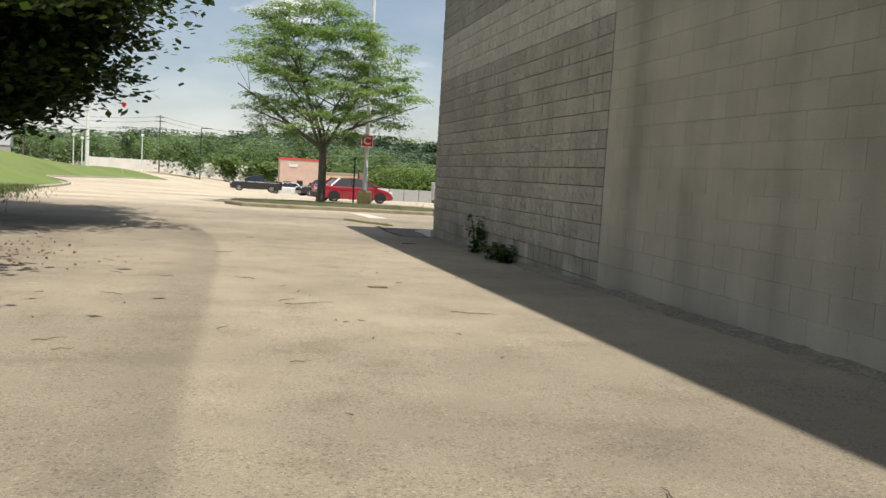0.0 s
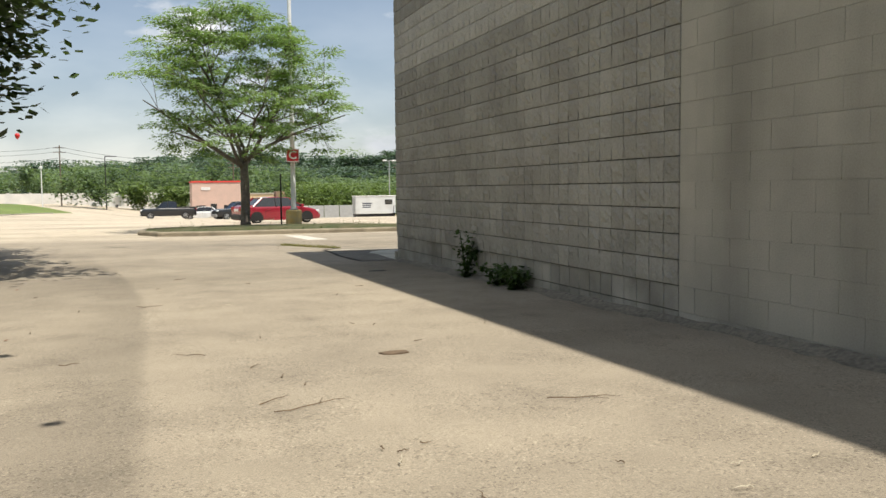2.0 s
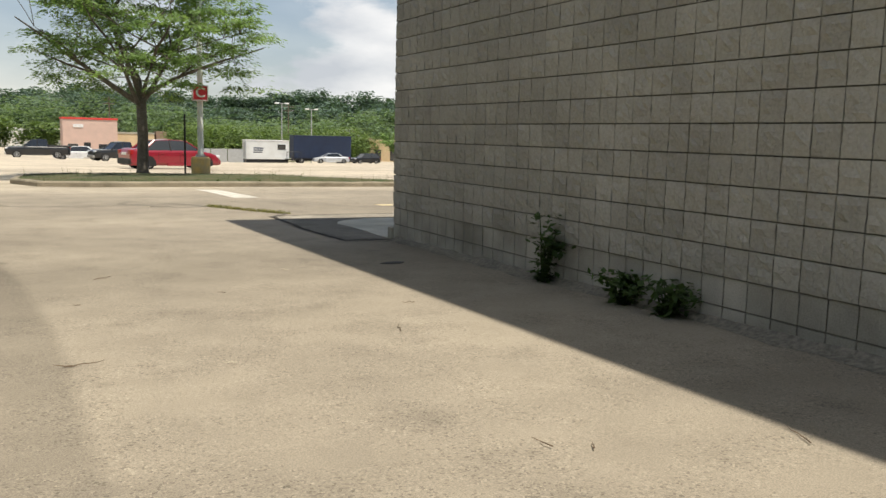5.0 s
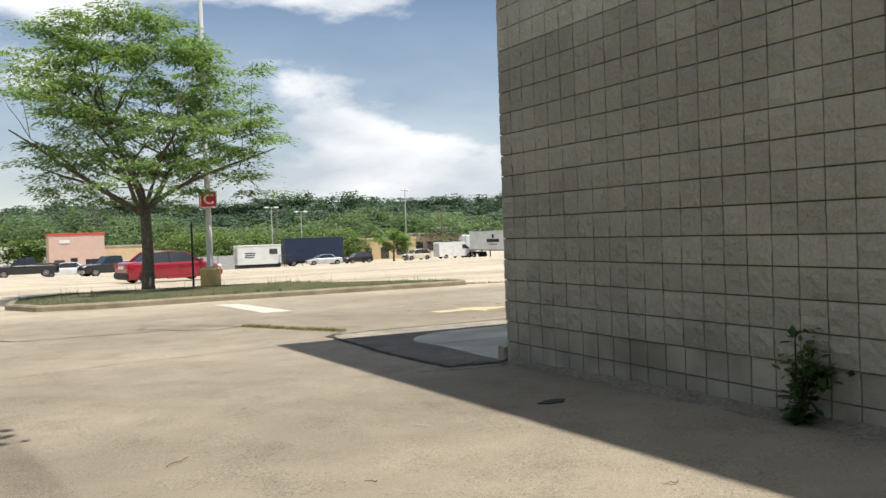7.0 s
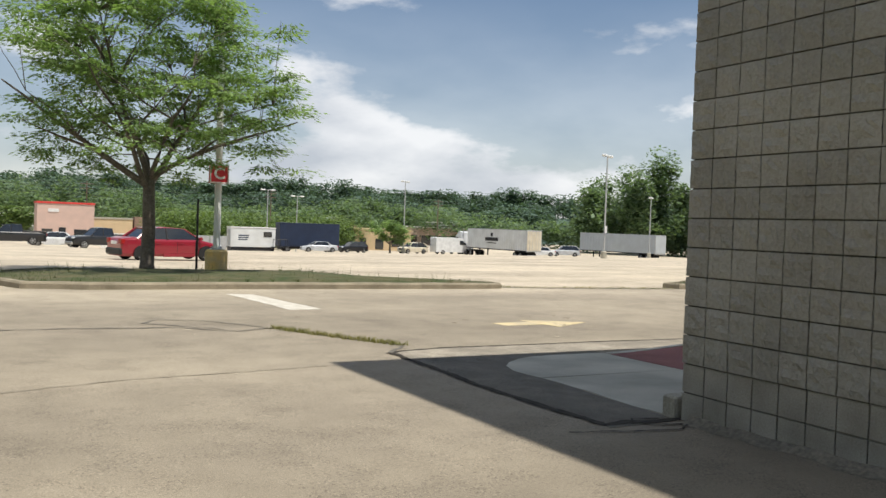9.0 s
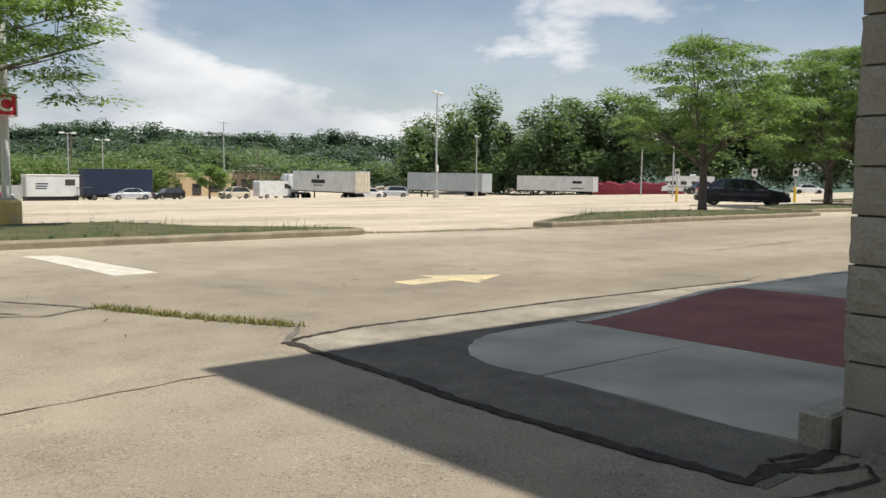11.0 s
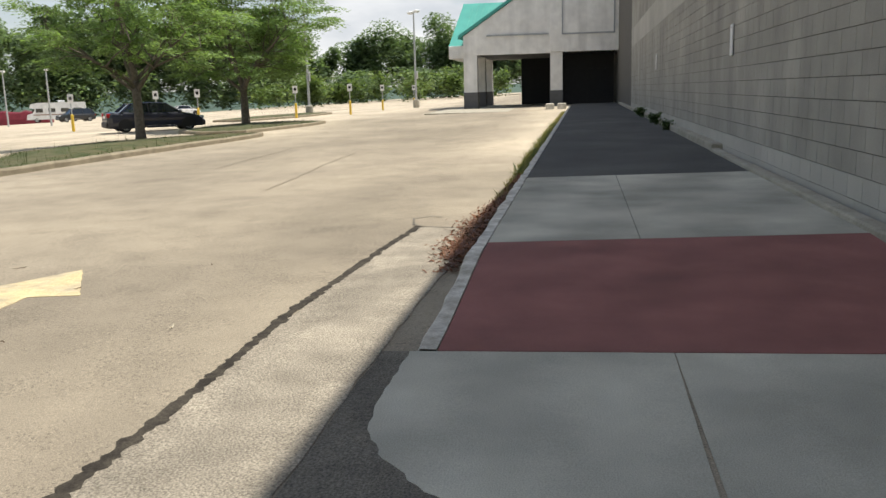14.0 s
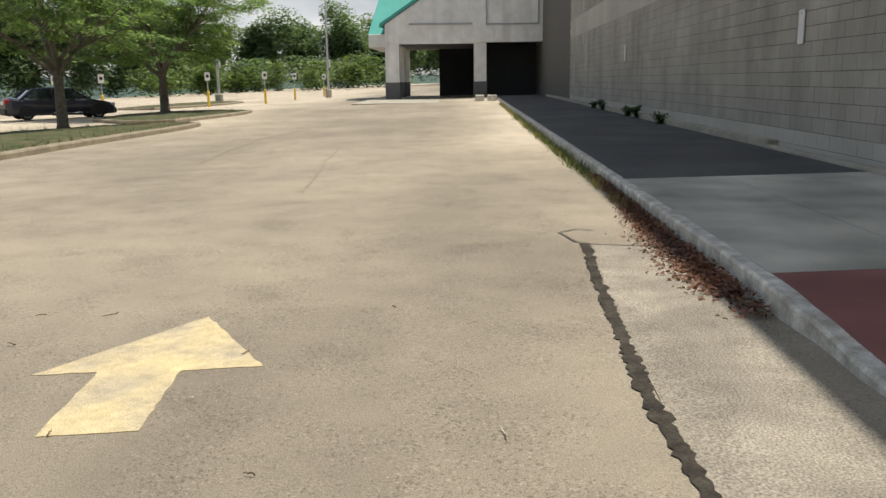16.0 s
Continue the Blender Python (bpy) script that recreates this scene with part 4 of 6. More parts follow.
# ---- lamps and signs ----
def parking_lamp(m, label, h=10.0, heads=2, base=True, board=False, group="car park lamps", pole_m=None):
    ob = thing("street_lamp", m, label, "street lamp", group)
    z0 = 0.75 if base else 0.0
    if base:
        part("base", Mb().tube([(0, 0, -.2), (0, 0, .68), (0, 0, .75)], [.3, .3, .24], 16), M_BASEYEL if base == "yellow" else M_KERB2, ob, "painted concrete base")
        part("base_plate", Mb().box(-.17, -.17, .75, .17, .17, .78), M_POLE, ob)
    part("pole", Mb().tube([(0, 0, z0), (0, 0, h)], [.10, .065], 10), pole_m or M_POLE, ob)
    for s in ((-1, 1) if heads == 2 else (1,)):
        part("arm", Mb().tube([(0, 0, h - .12), (s * .55, 0, h - .05)], .035, 6), pole_m or M_POLE, ob)
        hd = part("lamp_head", Mb().box(min(s * .5, s * 1.15), -.22, h - .16, max(s * .5, s * 1.15), .22, h + .04, .05), M_POLEW, ob)
        part("lens", Mb().box(min(s * .6, s * 1.08), -.16, h - .185, max(s * .6, s * 1.08), .16, h - .158), M_LAMPG, hd)
    if board:
        part("row_sign", Mb().box(-.25, -.16, 2.6, .25, -.11, 3.3, .01), M_SIGNW, ob, "small pale row marker board")
    return ob


def letter(text, size, m, material, parent, name="letter", depth=.006):
    cu = bpy.data.curves.new(name, "FONT")
    cu.body, cu.size, cu.extrude, cu.align_x, cu.align_y = text, size, depth, "CENTER", "CENTER"
    cu.offset = size * .022
    tmp = new("tmp", cu)
    dg = bpy.context.evaluated_depsgraph_get()
    me = bpy.data.meshes.new_from_object(tmp.evaluated_get(dg))
    bpy.data.objects.remove(tmp)
    me.materials.clear()
    me.materials.append(material)
    ob = new(name, me)
    ob.matrix_basis = m
    ob.parent = parent
    return ob


def small_sign(m, label, h=2.1, sleeve=1.0, group="parking bay signs"):
    ob = thing("sign_post", m, label, "sign", group)
    if sleeve:
        part("bollard", Mb().tube([(0, 0, -.1), (0, 0, sleeve - .05), (0, 0, sleeve)], [.085, .085, .04], 12), M_POSTYEL, ob, "yellow bollard sleeve")
    part("post", Mb().tube([(0, 0, sleeve or -.1), (0, 0, h)], .03, 6), M_POLE, ob)
    pl = part("plate", Mb().box(-.165, -.05, h - .5, .165, -.03, h, .004), M_SIGNW, ob)
    part("symbol", Mb().box(-.08, -.058, h - .32, .08, -.052, h - .14), M_TRIM, pl)
    return ob


def utility_pole(m, h, label, arms=2, r=.15):
    ob = thing("utility_pole", m, label, "utility pole", "utility poles")
    part("pole", Mb().tube([(0, 0, -.3), (0, 0, h)], [r, r * .7], 10), M_WOODPOLE, ob)
    for k in range(arms):
        a = part("cross_arm", Mb().box(-1.2, -.06, h - .6 - k * .9, 1.2, .06, h - .48 - k * .9), M_WOODPOLE, ob)
        for x in (-1.1, -.5, .5, 1.1):
            part("insulator", Mb().tube([(x, 0, h - .48 - k * .9), (x, 0, h - .33 - k * .9)], [.04, .03], 6), M_POLE, a)
    return ob


def on(x, y, rz=0.0, dz=0.0):
    return pose(x, y, gz(x, y) + dz, 0, 0, rz)


# ---- front walk: apron slab, red ramp, slabs, dark walk, kerb ----
def wz(x):
    """Top of the walk: level with the paving at the corner, up the ramp, then level."""
    return 0.004 + 0.10 * smooth01(1.5, 3.8, x)


def walk_slab(name, poly, material, label, drop=0.0, parent=None):
    b = Mb()
    n = len(poly)
    b.add([(*fr(x, y), wz(x) - y * (0.0145 - 0.0065 * smooth01(1.5, 3.8, x)) + drop) for x, y in poly] + [(*fr(x, y), -0.35) for x, y in poly],
          [tuple(range(n))] + [(i, n + i, n + (i + 1) % n, (i + 1) % n) for i in range(n)])
    return tagged(part(name, b, material, parent), label, "pavement", kind="structure")


def foot(x):
    """Inner edge of the walk: it tucks under the ledge, which runs slightly askew."""
    return .15 - .004 * x


def bay(x0, x1, y0, y1, step=0.25, skew0=True):
    """Outline of a slab between two cross joints; y0 None: up to the ledge."""
    n = max(1, int((x1 - x0) / step))
    out = []
    for k in range(n + 1):
        x = x0 + (x1 - x0) * k / n
        out.append((x, y0 if y0 is not None else foot(x)))
    f = lambda x, y: x + ((YK - y) * .10 * ((x - x0) / (x1 - x0) if not skew0 else 1.0))
    out = [(f(x, y), y) for x, y in out]
    return out + [(f(x1 - (x1 - x0) * k / n, y1), y1) for k in range(n + 1)]


YJ, YK = 1.745, 2.82
e_rnd = random.Random(3)
edge = [(0.04, 0.15), (0.0, 0.59), (0.05, 1.05), (0.05, 1.735)]
edge2 = [(0.05, 1.755), (0.02, 1.98), (0.03, 2.2), (0.11, 2.45), (0.29, 2.66), (0.46, 2.80), (0.66, 2.905), (0.92, 2.945), (1.25, 2.95), (1.61, 2.95)]


def rough_line(pts):
    out = []
    for i in range(len(pts) - 1):
        for k in range(5):
            f = k / 5
            out.append((pts[i][0] + (pts[i + 1][0] - pts[i][0]) * f + e_rnd.uniform(-.010, .010), pts[i][1] + (pts[i + 1][1] - pts[i][1]) * f + e_rnd.uniform(-.008, .008)))
    return out + [pts[-1]]


walk_slab("pavement_apron_inner", [(1.612, .14), (1.612, YJ - .0025)] + rough_line(edge)[::-1], M_SLAB, "grey concrete apron slab with a worn edge")
walk_slab("pavement_apron_outer", [(1.612, YJ + .0025), (1.612, 2.95)] + rough_line(edge2)[::-1], M_SLAB, "grey concrete apron slab with a rounded worn edge")
walk_slab("pavement_ramp", bay(1.624, 3.765, None, YK, skew0=False), M_RED, "dull red painted concrete kerb ramp")
walk_slab("pavement_slab_inner", bay(3.773, 8.15, None, YJ - .0025), M_SLAB, "grey concrete sidewalk slab")
walk_slab("pavement_slab_outer", bay(3.773, 8.15, YJ + .0025, YK), M_SLAB, "grey concrete sidewalk slab")
walk_slab("pavement_dark", bay(8.162, 56.0, None, YK, 1.0), M_WALK, "dark weathered asphalt walk beside the wall")
jb = Mb().box(.12, .2, -.3, 8.6, 2.5, -.06)
tagged(part("pavement_bed", jb, M_CRACK), "dirt bed under the slabs", "bed", kind="structure")

k_rnd = random.Random(11)
b = Mb()
xs = [1.622 + 0.22 * i for i in range(214)]
for x in xs:
    j = k_rnd.uniform(-.012, .012)
    top = wz(x) + 0.006 - (0.0145 - 0.0065 * smooth01(1.5, 3.8, x)) * YK + k_rnd.uniform(-.005, .002)
    b.v += [(*fr(x, YK + d_), z_) for d_, z_ in ((.005, top - .2), (.005, top), (.085 + j, top), (.10 + j, top - .018), (.115 + j, -.35))]
b.f = [(i * 5 + k, (i + 1) * 5 + k, (i + 1) * 5 + k + 1, i * 5 + k + 1) for i in range(len(xs) - 1) for k in range(4)]
tagged(part("kerb", b, M_KERB), "worn whitish painted kerb along the walk", "kerb", kind="structure")

b = Mb()
b.box(-.005, .045, -.3, 12.0, .19, .15, .014)
b.box(12.01, -.02, -.3, 52.0, .17, .22, .012)
tagged(part("plinth", b, M_KERB2, m=F_M), "low concrete ledge at the wall foot", "plinth", kind="structure")

# patched strip round the corner, its tar seams and old cracks
# The front wall's cast shade is put into this sheet's darker colour.
sheet("asphalt_patch", [fr(*p) for p in [(-.60, -.02), (-.30, -.01), (-.02, 0.0), (.03, 1.2), (.1, 2.3), (0.5, 2.78), (1.0, 2.9), (1.62, 2.94), (1.62, 3.09), (-.6, 3.07), (-.64, 1.6)]], M_SHADE_PATCH, .003, sub=.2, jitter=.012, seed=4)
# Beyond the shadow edge the same patch goes on in its sunlit tone.
sheet("paving_strip", [fr(*p) for p in [(-.59, 3.075), (1.62, 3.095), (5.12, 3.02), (5.28, 3.60), (3.3, 3.73), (1.7, 3.765), (.13, 3.755), (-.57, 3.58)]], M_SUN_PATCH, .005, sub=.2, jitter=.012, seed=5)
tagged(bpy.data.objects["paving_strip"], "coarse worn patch along the kerb, in its sunlit tone", "patch", kind="structure")
tagged(bpy.data.objects["asphalt_patch"], "coarse asphalt patch round the walk, darkened for the wall's shade", "patch", kind="structure")
seam("tar_seam", [fr(*p) for p in [(.02, .03), (-.22, .02), (-.40, .09), (-.60, .05), (-.63, .8), (-.65, 1.6), (-.63, 2.3), (-.59, 2.95), (-.58, 3.57)]], .075, M_TAR, .006, 2, "black tar seam round the patch", wob=.008, step=.05, vary=.3)
seam("tar_seam", [fr(*p) for p in [(-.62, 3.52), (-.45, 3.62), (.13, 3.755), (.8, 3.75), (1.7, 3.765), (2.3, 3.78), (3.3, 3.74), (4.3, 3.69), (5.29, 3.62)]], .066, M_TAR, .006, 3, "black tar seam along the patch", wob=.004, step=.03, vary=.45)
seam("tar_seam", [fr(*p) for p in [(-.05, -.12), (-.30, -.10), (-.42, .02), (-.30, .12), (-.12, .09)]], .03, M_TAR, .009, 7, "loose loops of black tar at the corner", wob=.02, step=.05, vary=.5)
seam("tar_seam", [fr(*p) for p in [(-.95, -.05), (-.6, -.14), (-.2, -.22), (-.02, -.10)]], .018, M_TAR, .009, 8, "thin smear of black tar at the corner", wob=.012, step=.05, vary=.6)
seam("ground_crack", [fr(*p) for p in [(5.27, 3.62), (5.2, 3.4), (5.13, 3.06)]], .022, M_CRACK, .008, 4, "dirt-filled crack in the paving")
seam("ground_crack", [fr(*p) for p in [(5.29, 3.62), (5.36, 3.70), (5.74, 3.76), (5.86, 3.62), (5.78, 3.5)]], .02, M_CRACK, .008, 41, "dirt-filled crack in the paving")
seam("ground_crack", [(-.52, 3.6), (-.1, 4.1), (-.5, 4.85), (-1.0, 6.1), (-1.5, 5.85), (-2.1, 6.4), (-3.4, 6.55), (-4.15, 6.55), (-4.9, 8.0)], .04, M_CRACK, .007, 5, "dirt-filled crack in the paving")
seam("ground_crack", [(-1.0, 6.1), (-1.65, 7.2), (-2.2, 7.4), (-2.45, 7.0), (-1.6, 6.1)], .032, M_CRACK, .007, 6, "dirt-filled crack round a patch in the paving")
seam("ground_crack", [(-1.32, 3.0), (-2.3, 2.9), (-3.2, 2.8), (-5.2, 2.2)], .02, M_FINECRACK, .007, 9, "fine crack in the paving")
for i, (y0, sx) in enumerate(((23, -2), (31, 4), (40, 2), (50, 8), (62, 10))):
    seam("ground_crack", [(sx, y0), (sx + 14, y0 + .6), (sx + 30, y0 - .4), (sx + 52, y0 + 1.0)], .10 + .03 * i, M_CRACK, .01, 20 + i, "dirt-filled joint across the car park", wob=.05, step=.5)
seam("ground_crack", [(7.4, 13.9), (9.0, 13.4), (11.0, 13.0), (12.4, 12.9)], .14, M_CRACK, .008, 31, "weedy crack between two islands", wob=.05)
for i, (a, c) in enumerate((((9, 6.2), (16, 6.6)), ((13, 8.6), (24, 8.2)), ((20, 5.2), (33, 5.6)), ((28, 9.4), (42, 9.0)))):
    seam("ground_crack", [a, ((a[0] + c[0]) / 2, a[1] + .25), c], .03, M_FINECRACK, .007, 50 + i, "fine crack in the paving", wob=.03, step=.3)

sheet("road_marking_white", [(-.05, 12.1), (.42, 11.9), (.62, 8.6), (.06, 8.55)], M_WHITEPAINT, .003, sub=.3, jitter=.02, seed=8)
tagged(bpy.data.objects["road_marking_white"], "worn white painted bar on the paving", "road marking", kind="structure")
sheet("road_marking_arrow", [fr(*p) for p in [(3.54, 5.85), (2.74, 5.36), (2.70, 5.71), (2.07, 5.64), (2.03, 6.0), (2.70, 6.07), (2.67, 6.35)]], M_YELLOW, .003, sub=.05, jitter=.005, seed=9)
tagged(bpy.data.objects["road_marking_arrow"], "faded yellow painted direction arrow", "road marking", kind="structure")
sheet("sump_patch", [(-.98, -1.95), (-.9, -1.88), (-.78, -1.87), (-.73, -1.93), (-.79, -1.99), (-.92, -2.0)], M_IRON, .007, sub=.08, jitter=.01)
tagged(bpy.data.objects["sump_patch"], "small dark iron cover in the paving", "drain cover", kind="structure")
sheet("leaf_litter", [(-2.50, -8.18), (-2.42, -8.13), (-2.32, -8.15), (-2.31, -8.21), (-2.38, -8.25), (-2.48, -8.23)], M_STICK, .008, sub=.05, jitter=.008)
tagged(bpy.data.objects["leaf_litter"], "flat dark scrap lying on the paving", "litter")

b = Mb()
d_rnd = random.Random(17)
ys = [-.1 - .15 * i for i in range(140)]
for y in ys:
    w = .05 + .08 * d_rnd.random() + .07 * (math.sin(y * 1.7) + 1) * .5
    b.v += [(.0, y, gz(0, y) + .035 + d_rnd.uniform(0, .02)), (-w * .5, y, gz(0, y) + .018), (-w, y + d_rnd.uniform(-.05, .05), gz(0, y) + .002)]
b.f = [(i * 3 + k, (i + 1) * 3 + k, (i + 1) * 3 + k + 1, i * 3 + k + 1) for i in range(len(ys) - 1) for k in range(2)]
tagged(part("wall_foot_dirt", b, M_SOIL, smooth=True), "dark silt washed against the wall foot", "dirt", kind="structure")

# ---- islands ----
island("traffic_island", [(-3.6, 13.8), (-2.4, 13.4), (2.0, 13.55), (6.6, 13.35), (7.2, 13.5), (7.35, 14.0), (6.9, 14.5), (5.2, 15.8), (4.2, 20.2), (-2.6, 20.4), (-4.0, 18.4), (-4.2, 15.4)], "kerbed island with thin turf", 5200, 21)
island("traffic_island", [(12.6, 12.85), (18.0, 12.7), (24.5, 12.3), (26.4, 12.4), (26.9, 13.0), (26.4, 15.4), (24.0, 17.2), (19.0, 17.0), (14.5, 14.6), (12.7, 13.6)], "kerbed island with scrubby turf", 4200, 22)
island("traffic_island", [(29.5, 14.2), (36.0, 13.4), (38.8, 13.6), (40.6, 15.4), (40.4, 18.0), (38.0, 19.3), (33.0, 18.6), (30.0, 16.3)], "kerbed island with scrubby turf", 2600, 23)
island("traffic_island", [(50.0, 22.0), (57.0, 19.6), (63.0, 19.8), (66.0, 21.4), (60.0, 24.4), (52.0, 25.0)], "kerbed island with scrubby turf", 900, 24)

make_locust(on(-.45, 18.7, 0, .12), "honey locust with a layered feathery green crown", 12, 8.25, 4.55, .17, 2.4, 210, leaf=.14, n_leaf=290, wide=.60, clear=(1.8, 3.7))
make_locust(on(24.1, 15.75, 0, .12), "honey locust with a wide feathery crown", 34, 6.4, 3.7, .15, 1.9, 105, n_leaf=250, base=2.1)
make_locust(on(37.2, 17.1, 0, .12), "honey locust with a dense spreading crown", 49, 7.7, 5.0, .19, 1.9, 200, leaf=.17, n_leaf=280, wide=.68, base=2.0)
make_tree("maple_tree", on(-10.0, .3), "dark broad maple overhanging the lane", 5, 11.5, 4.4, .24, 1.6, .17, 62, M_MAPLE, rise0=.38, flat=.3, limbs=26, spread=.42, levels=3, asp=.75, group="lane trees", droop=.3)
make_tree("maple_tree", on(-10.9, -11.6), "dark broad maple beside the lane", 6, 9.5, 4.3, .22, 1.9, .15, 80, M_MAPLE, zmin=3.5, rise0=.3, flat=.2, limbs=20, spread=.42, levels=3, asp=.75, group="lane trees", droop=.3)
make_tree("small_tree", on(48.0, 106.8), "small bright tree before a tan building", 71, 5.2, 3.2, .14, 1.6, .3, 8, M_LOCUST, limbs=9, spread=.3, levels=3, group="far trees")

# lawn beside the lane, rising to a mound
b = Mb()
nl, ml = 34, 16
for j in range(ml + 1):
    f = j / ml
    for i in range(nl + 1):
        y = -24 + i * 4.4
        x_edge = -8.0 - 1.0 * math.sin(y * .13) - max(0, y) * .17 if y < 60 else -18.2 + (y - 60) * .06
        x = x_edge - 55 * f ** 1.6
        h = .10 + 2.5 * smooth01(0, 9, x_edge - x) * smooth01(2, 26, y) * (1 - .75 * smooth01(45, 105, y)) + .25 * smooth01(0, 5, x_edge - x)
        b.v.append((x, y, gz(x, y) + h - (.25 if j == 0 else 0)))
b.f = [(j * (nl + 1) + i, j * (nl + 1) + i + 1, (j + 1) * (nl + 1) + i + 1, (j + 1) * (nl + 1) + i) for j in range(ml) for i in range(nl)]
tagged(part("lawn", b, M_LAWN, smooth=True), "mown green lawn rising to a low mound", "lawn", kind="structure")
b = Mb()
for i in range(60):
    y = -24 + i * 2.2
    x = -8.0 - 1.0 * math.sin(y * .13) - max(0, y) * .17 if y < 60 else -18.2 + (y - 60) * .06
    z = gz(x, y)
    b.v += [(x + .08, y, z - .2), (x + .07, y, z + .09), (x + .03, y, z + .12), (x - .1, y, z + .12), (x - .12, y, z - .1)]
b.f = [(i * 5 + k, (i + 1) * 5 + k, (i + 1) * 5 + k + 1, i * 5 + k + 1) for i in range(59) for k in range(4)]
tagged(part("lawn_kerb", b, M_KERB2), "low concrete kerb round the lawn", "kerb", kind="structure")
weed_strip("lawn_grass", [(-8.6, -14), (-9.2, 0), (-10.4, 10), (-12.5, 22)], 5000, "grass blades on the lawn edge", M_BLADE, 61, .06, .16, .5, .12, .012)

# ---- car park lamp with the row sign, on a yellow base ----
lamp = thing("row_sign_lamp", on(1.36, 18.75, -8, .10), "tall lamp pole with a red C sign on a yellow base", "street lamp")
part("base", Mb().tube([(0, 0, -.15), (0, 0, .58), (0, 0, .64)], [.30, .30, .25], 20), M_BASEYEL, lamp, "chipped yellow concrete base")
part("base_plate", Mb().box(-.17, -.17, .64, .17, .17, .67), M_POLE, lamp)
for sx in (-.12, .12):
    for sy in (-.12, .12):
        part("bolt", Mb().tube([(sx, sy, .67), (sx, sy, .73)], .016, 6), M_POLE, lamp)
part("pole", Mb().tube([(0, 0, .67), (0, 0, 2.45), (0, 0, 12.0)], [.095, .09, .055], 12), M_POLEW, lamp, "pale painted steel pole")
sg = part("sign_box", Mb().box(-.24, -.24, 2.44, .24, .24, 2.92, .012), M_SIGNRED, lamp, "red box sign with white edges")
part("sign_border", Mb().box(-.245, -.25, 2.435, .245, -.243, 2.465).box(-.245, -.25, 2.895, .245, -.243, 2.925).box(-.245, -.25, 2.466, -.215, -.243, 2.894).box(.215, -.25, 2.466, .245, -.243, 2.894), M_SIGNW, sg)
letter("C", .42, pose(0, -.25, 2.68, 90), M_SIGNW, sg, "letter")
part("flood_lamp", Mb().box(-.22, -.2, 6.55, .22, .2, 6.85, .04), M_TRIM, lamp, "dark flood lamp box")
for s in (-1, 1):
    part("arm", Mb().tube([(0, 0, 11.85), (s * .6, 0, 11.95)], .035, 6), M_POLEW, lamp)
    part("lamp_head", Mb().box(min(s * .55, s * 1.25), -.22, 11.84, max(s * .55, s * 1.25), .22, 12.02, .05), M_POLEW, lamp)
post = thing("marker_post", on(1.0, 19.5, 0, .12), "thin dark steel post in the turf", "post")
part("rod", Mb().tube([(0, 0, -.1), (0.0, 0, 2.0)], [.035, .03], 6), M_TRIM, post)

parking_lamp(on(62.3, 21.4, 30), "tall car park lamp with two heads on a concrete base", 10.6, 2, True, True)
parking_lamp(on(51.5, 63.1, 30), "tall car park lamp with two heads", 10.5, 2, True, True)
parking_lamp(on(50.0, 106.5, 40), "tall car park lamp with two heads", 10.6, 2, True)
parking_lamp(on(85.3, 93.3, 40), "car park lamp with two heads", 9.2, 2, True)
parking_lamp(on(75.7, 15.2, 30), "car park lamp with two heads", 8.6, 2, True, True)
parking_lamp(on(72.4, 49.5, 30), "slim pale pole in the car park", 5.3, 1, False)
parking_lamp(on(86.8, 63.9, 30), "slim pale pole in the car park", 6.2, 1, False)
for x, y in ((33, 118), (41, 128)):
    parking_lamp(on(x, y, 10), "car park lamp with two heads", 9.2, 2, False)
for x, y, sl in ((47.6, 26.7, 0), (48.7, 24.5, 1.0), (53.8, 19.8, 1.0), (57.7, 17.0, 1.0), (70.1, 17.2, .9), (83.3, 16.7, .9), (44.6, 30.5, 1.0)):
    small_sign(on(x, y, -68), "bay sign on a slim post in a yellow bollard" if sl else "bay sign on a slim steel post", 2.15, sl)

# ---- vehicles ----
make_car("sedan", on(2.8, 33.5, 14), "red compact saloon with a dark rear bumper", M_RED_CAR, L=4.55, rear=(2.35, 1.62), tail_z=.98)
make_car("sedan.001", on(38.9, 22.6, -52), "dark blue low saloon", M_BLUE_CAR, L=4.75, H=1.43, rear=(2.5, 1.75), tail_z=1.0)
make_car("pickup_truck", on(-1.8, 81.5, 180), "black pickup truck with chrome bumpers", M_BLACK_CAR, "truck", L=5.7, W=1.95, H=1.86, belt=1.18, front_z=1.0, tail_z=1.18, wr=.4, clear=.34, ws=(.75, 1.4), bed=True, wb=(1.0, 1.15))
make_car("pickup_truck.001", on(5.2, 77.3, 197), "dark pickup truck behind the tree", M_BLACK_CAR, "truck", L=5.6, W=1.95, H=1.88, belt=1.18, front_z=1.0, tail_z=1.18, wr=.4, clear=.34, ws=(.75, 1.4), bed=True, wb=(1.0, 1.15))
make_car("sedan.002", on(2.0, 85.0, 175), "white saloon among parked trucks", M_WHITE_CAR, L=4.6, rear=(2.35, 1.5))
make_car("sedan.003", on(35.5, 102.5, 172), "silver old saloon before a navy container", M_SILVER, L=4.9, rear=(2.35, 1.5))
make_car("sport_utility", on(53.5, 110.5, 190), "tan old sport utility wagon", M_CREAM, L=4.7, H=1.72, belt=1.05, tail_z=1.05, front_z=.9, wr=.36, clear=.28, rear=(2.3, 2.3))
make_car("sport_utility.001", on(46.0, 116.0, 190), "dark sport utility wagon", M_BLACK_CAR, L=4.7, H=1.72, belt=1.05, tail_z=1.05, front_z=.9, wr=.36, clear=.28, rear=(2.3, 2.3))
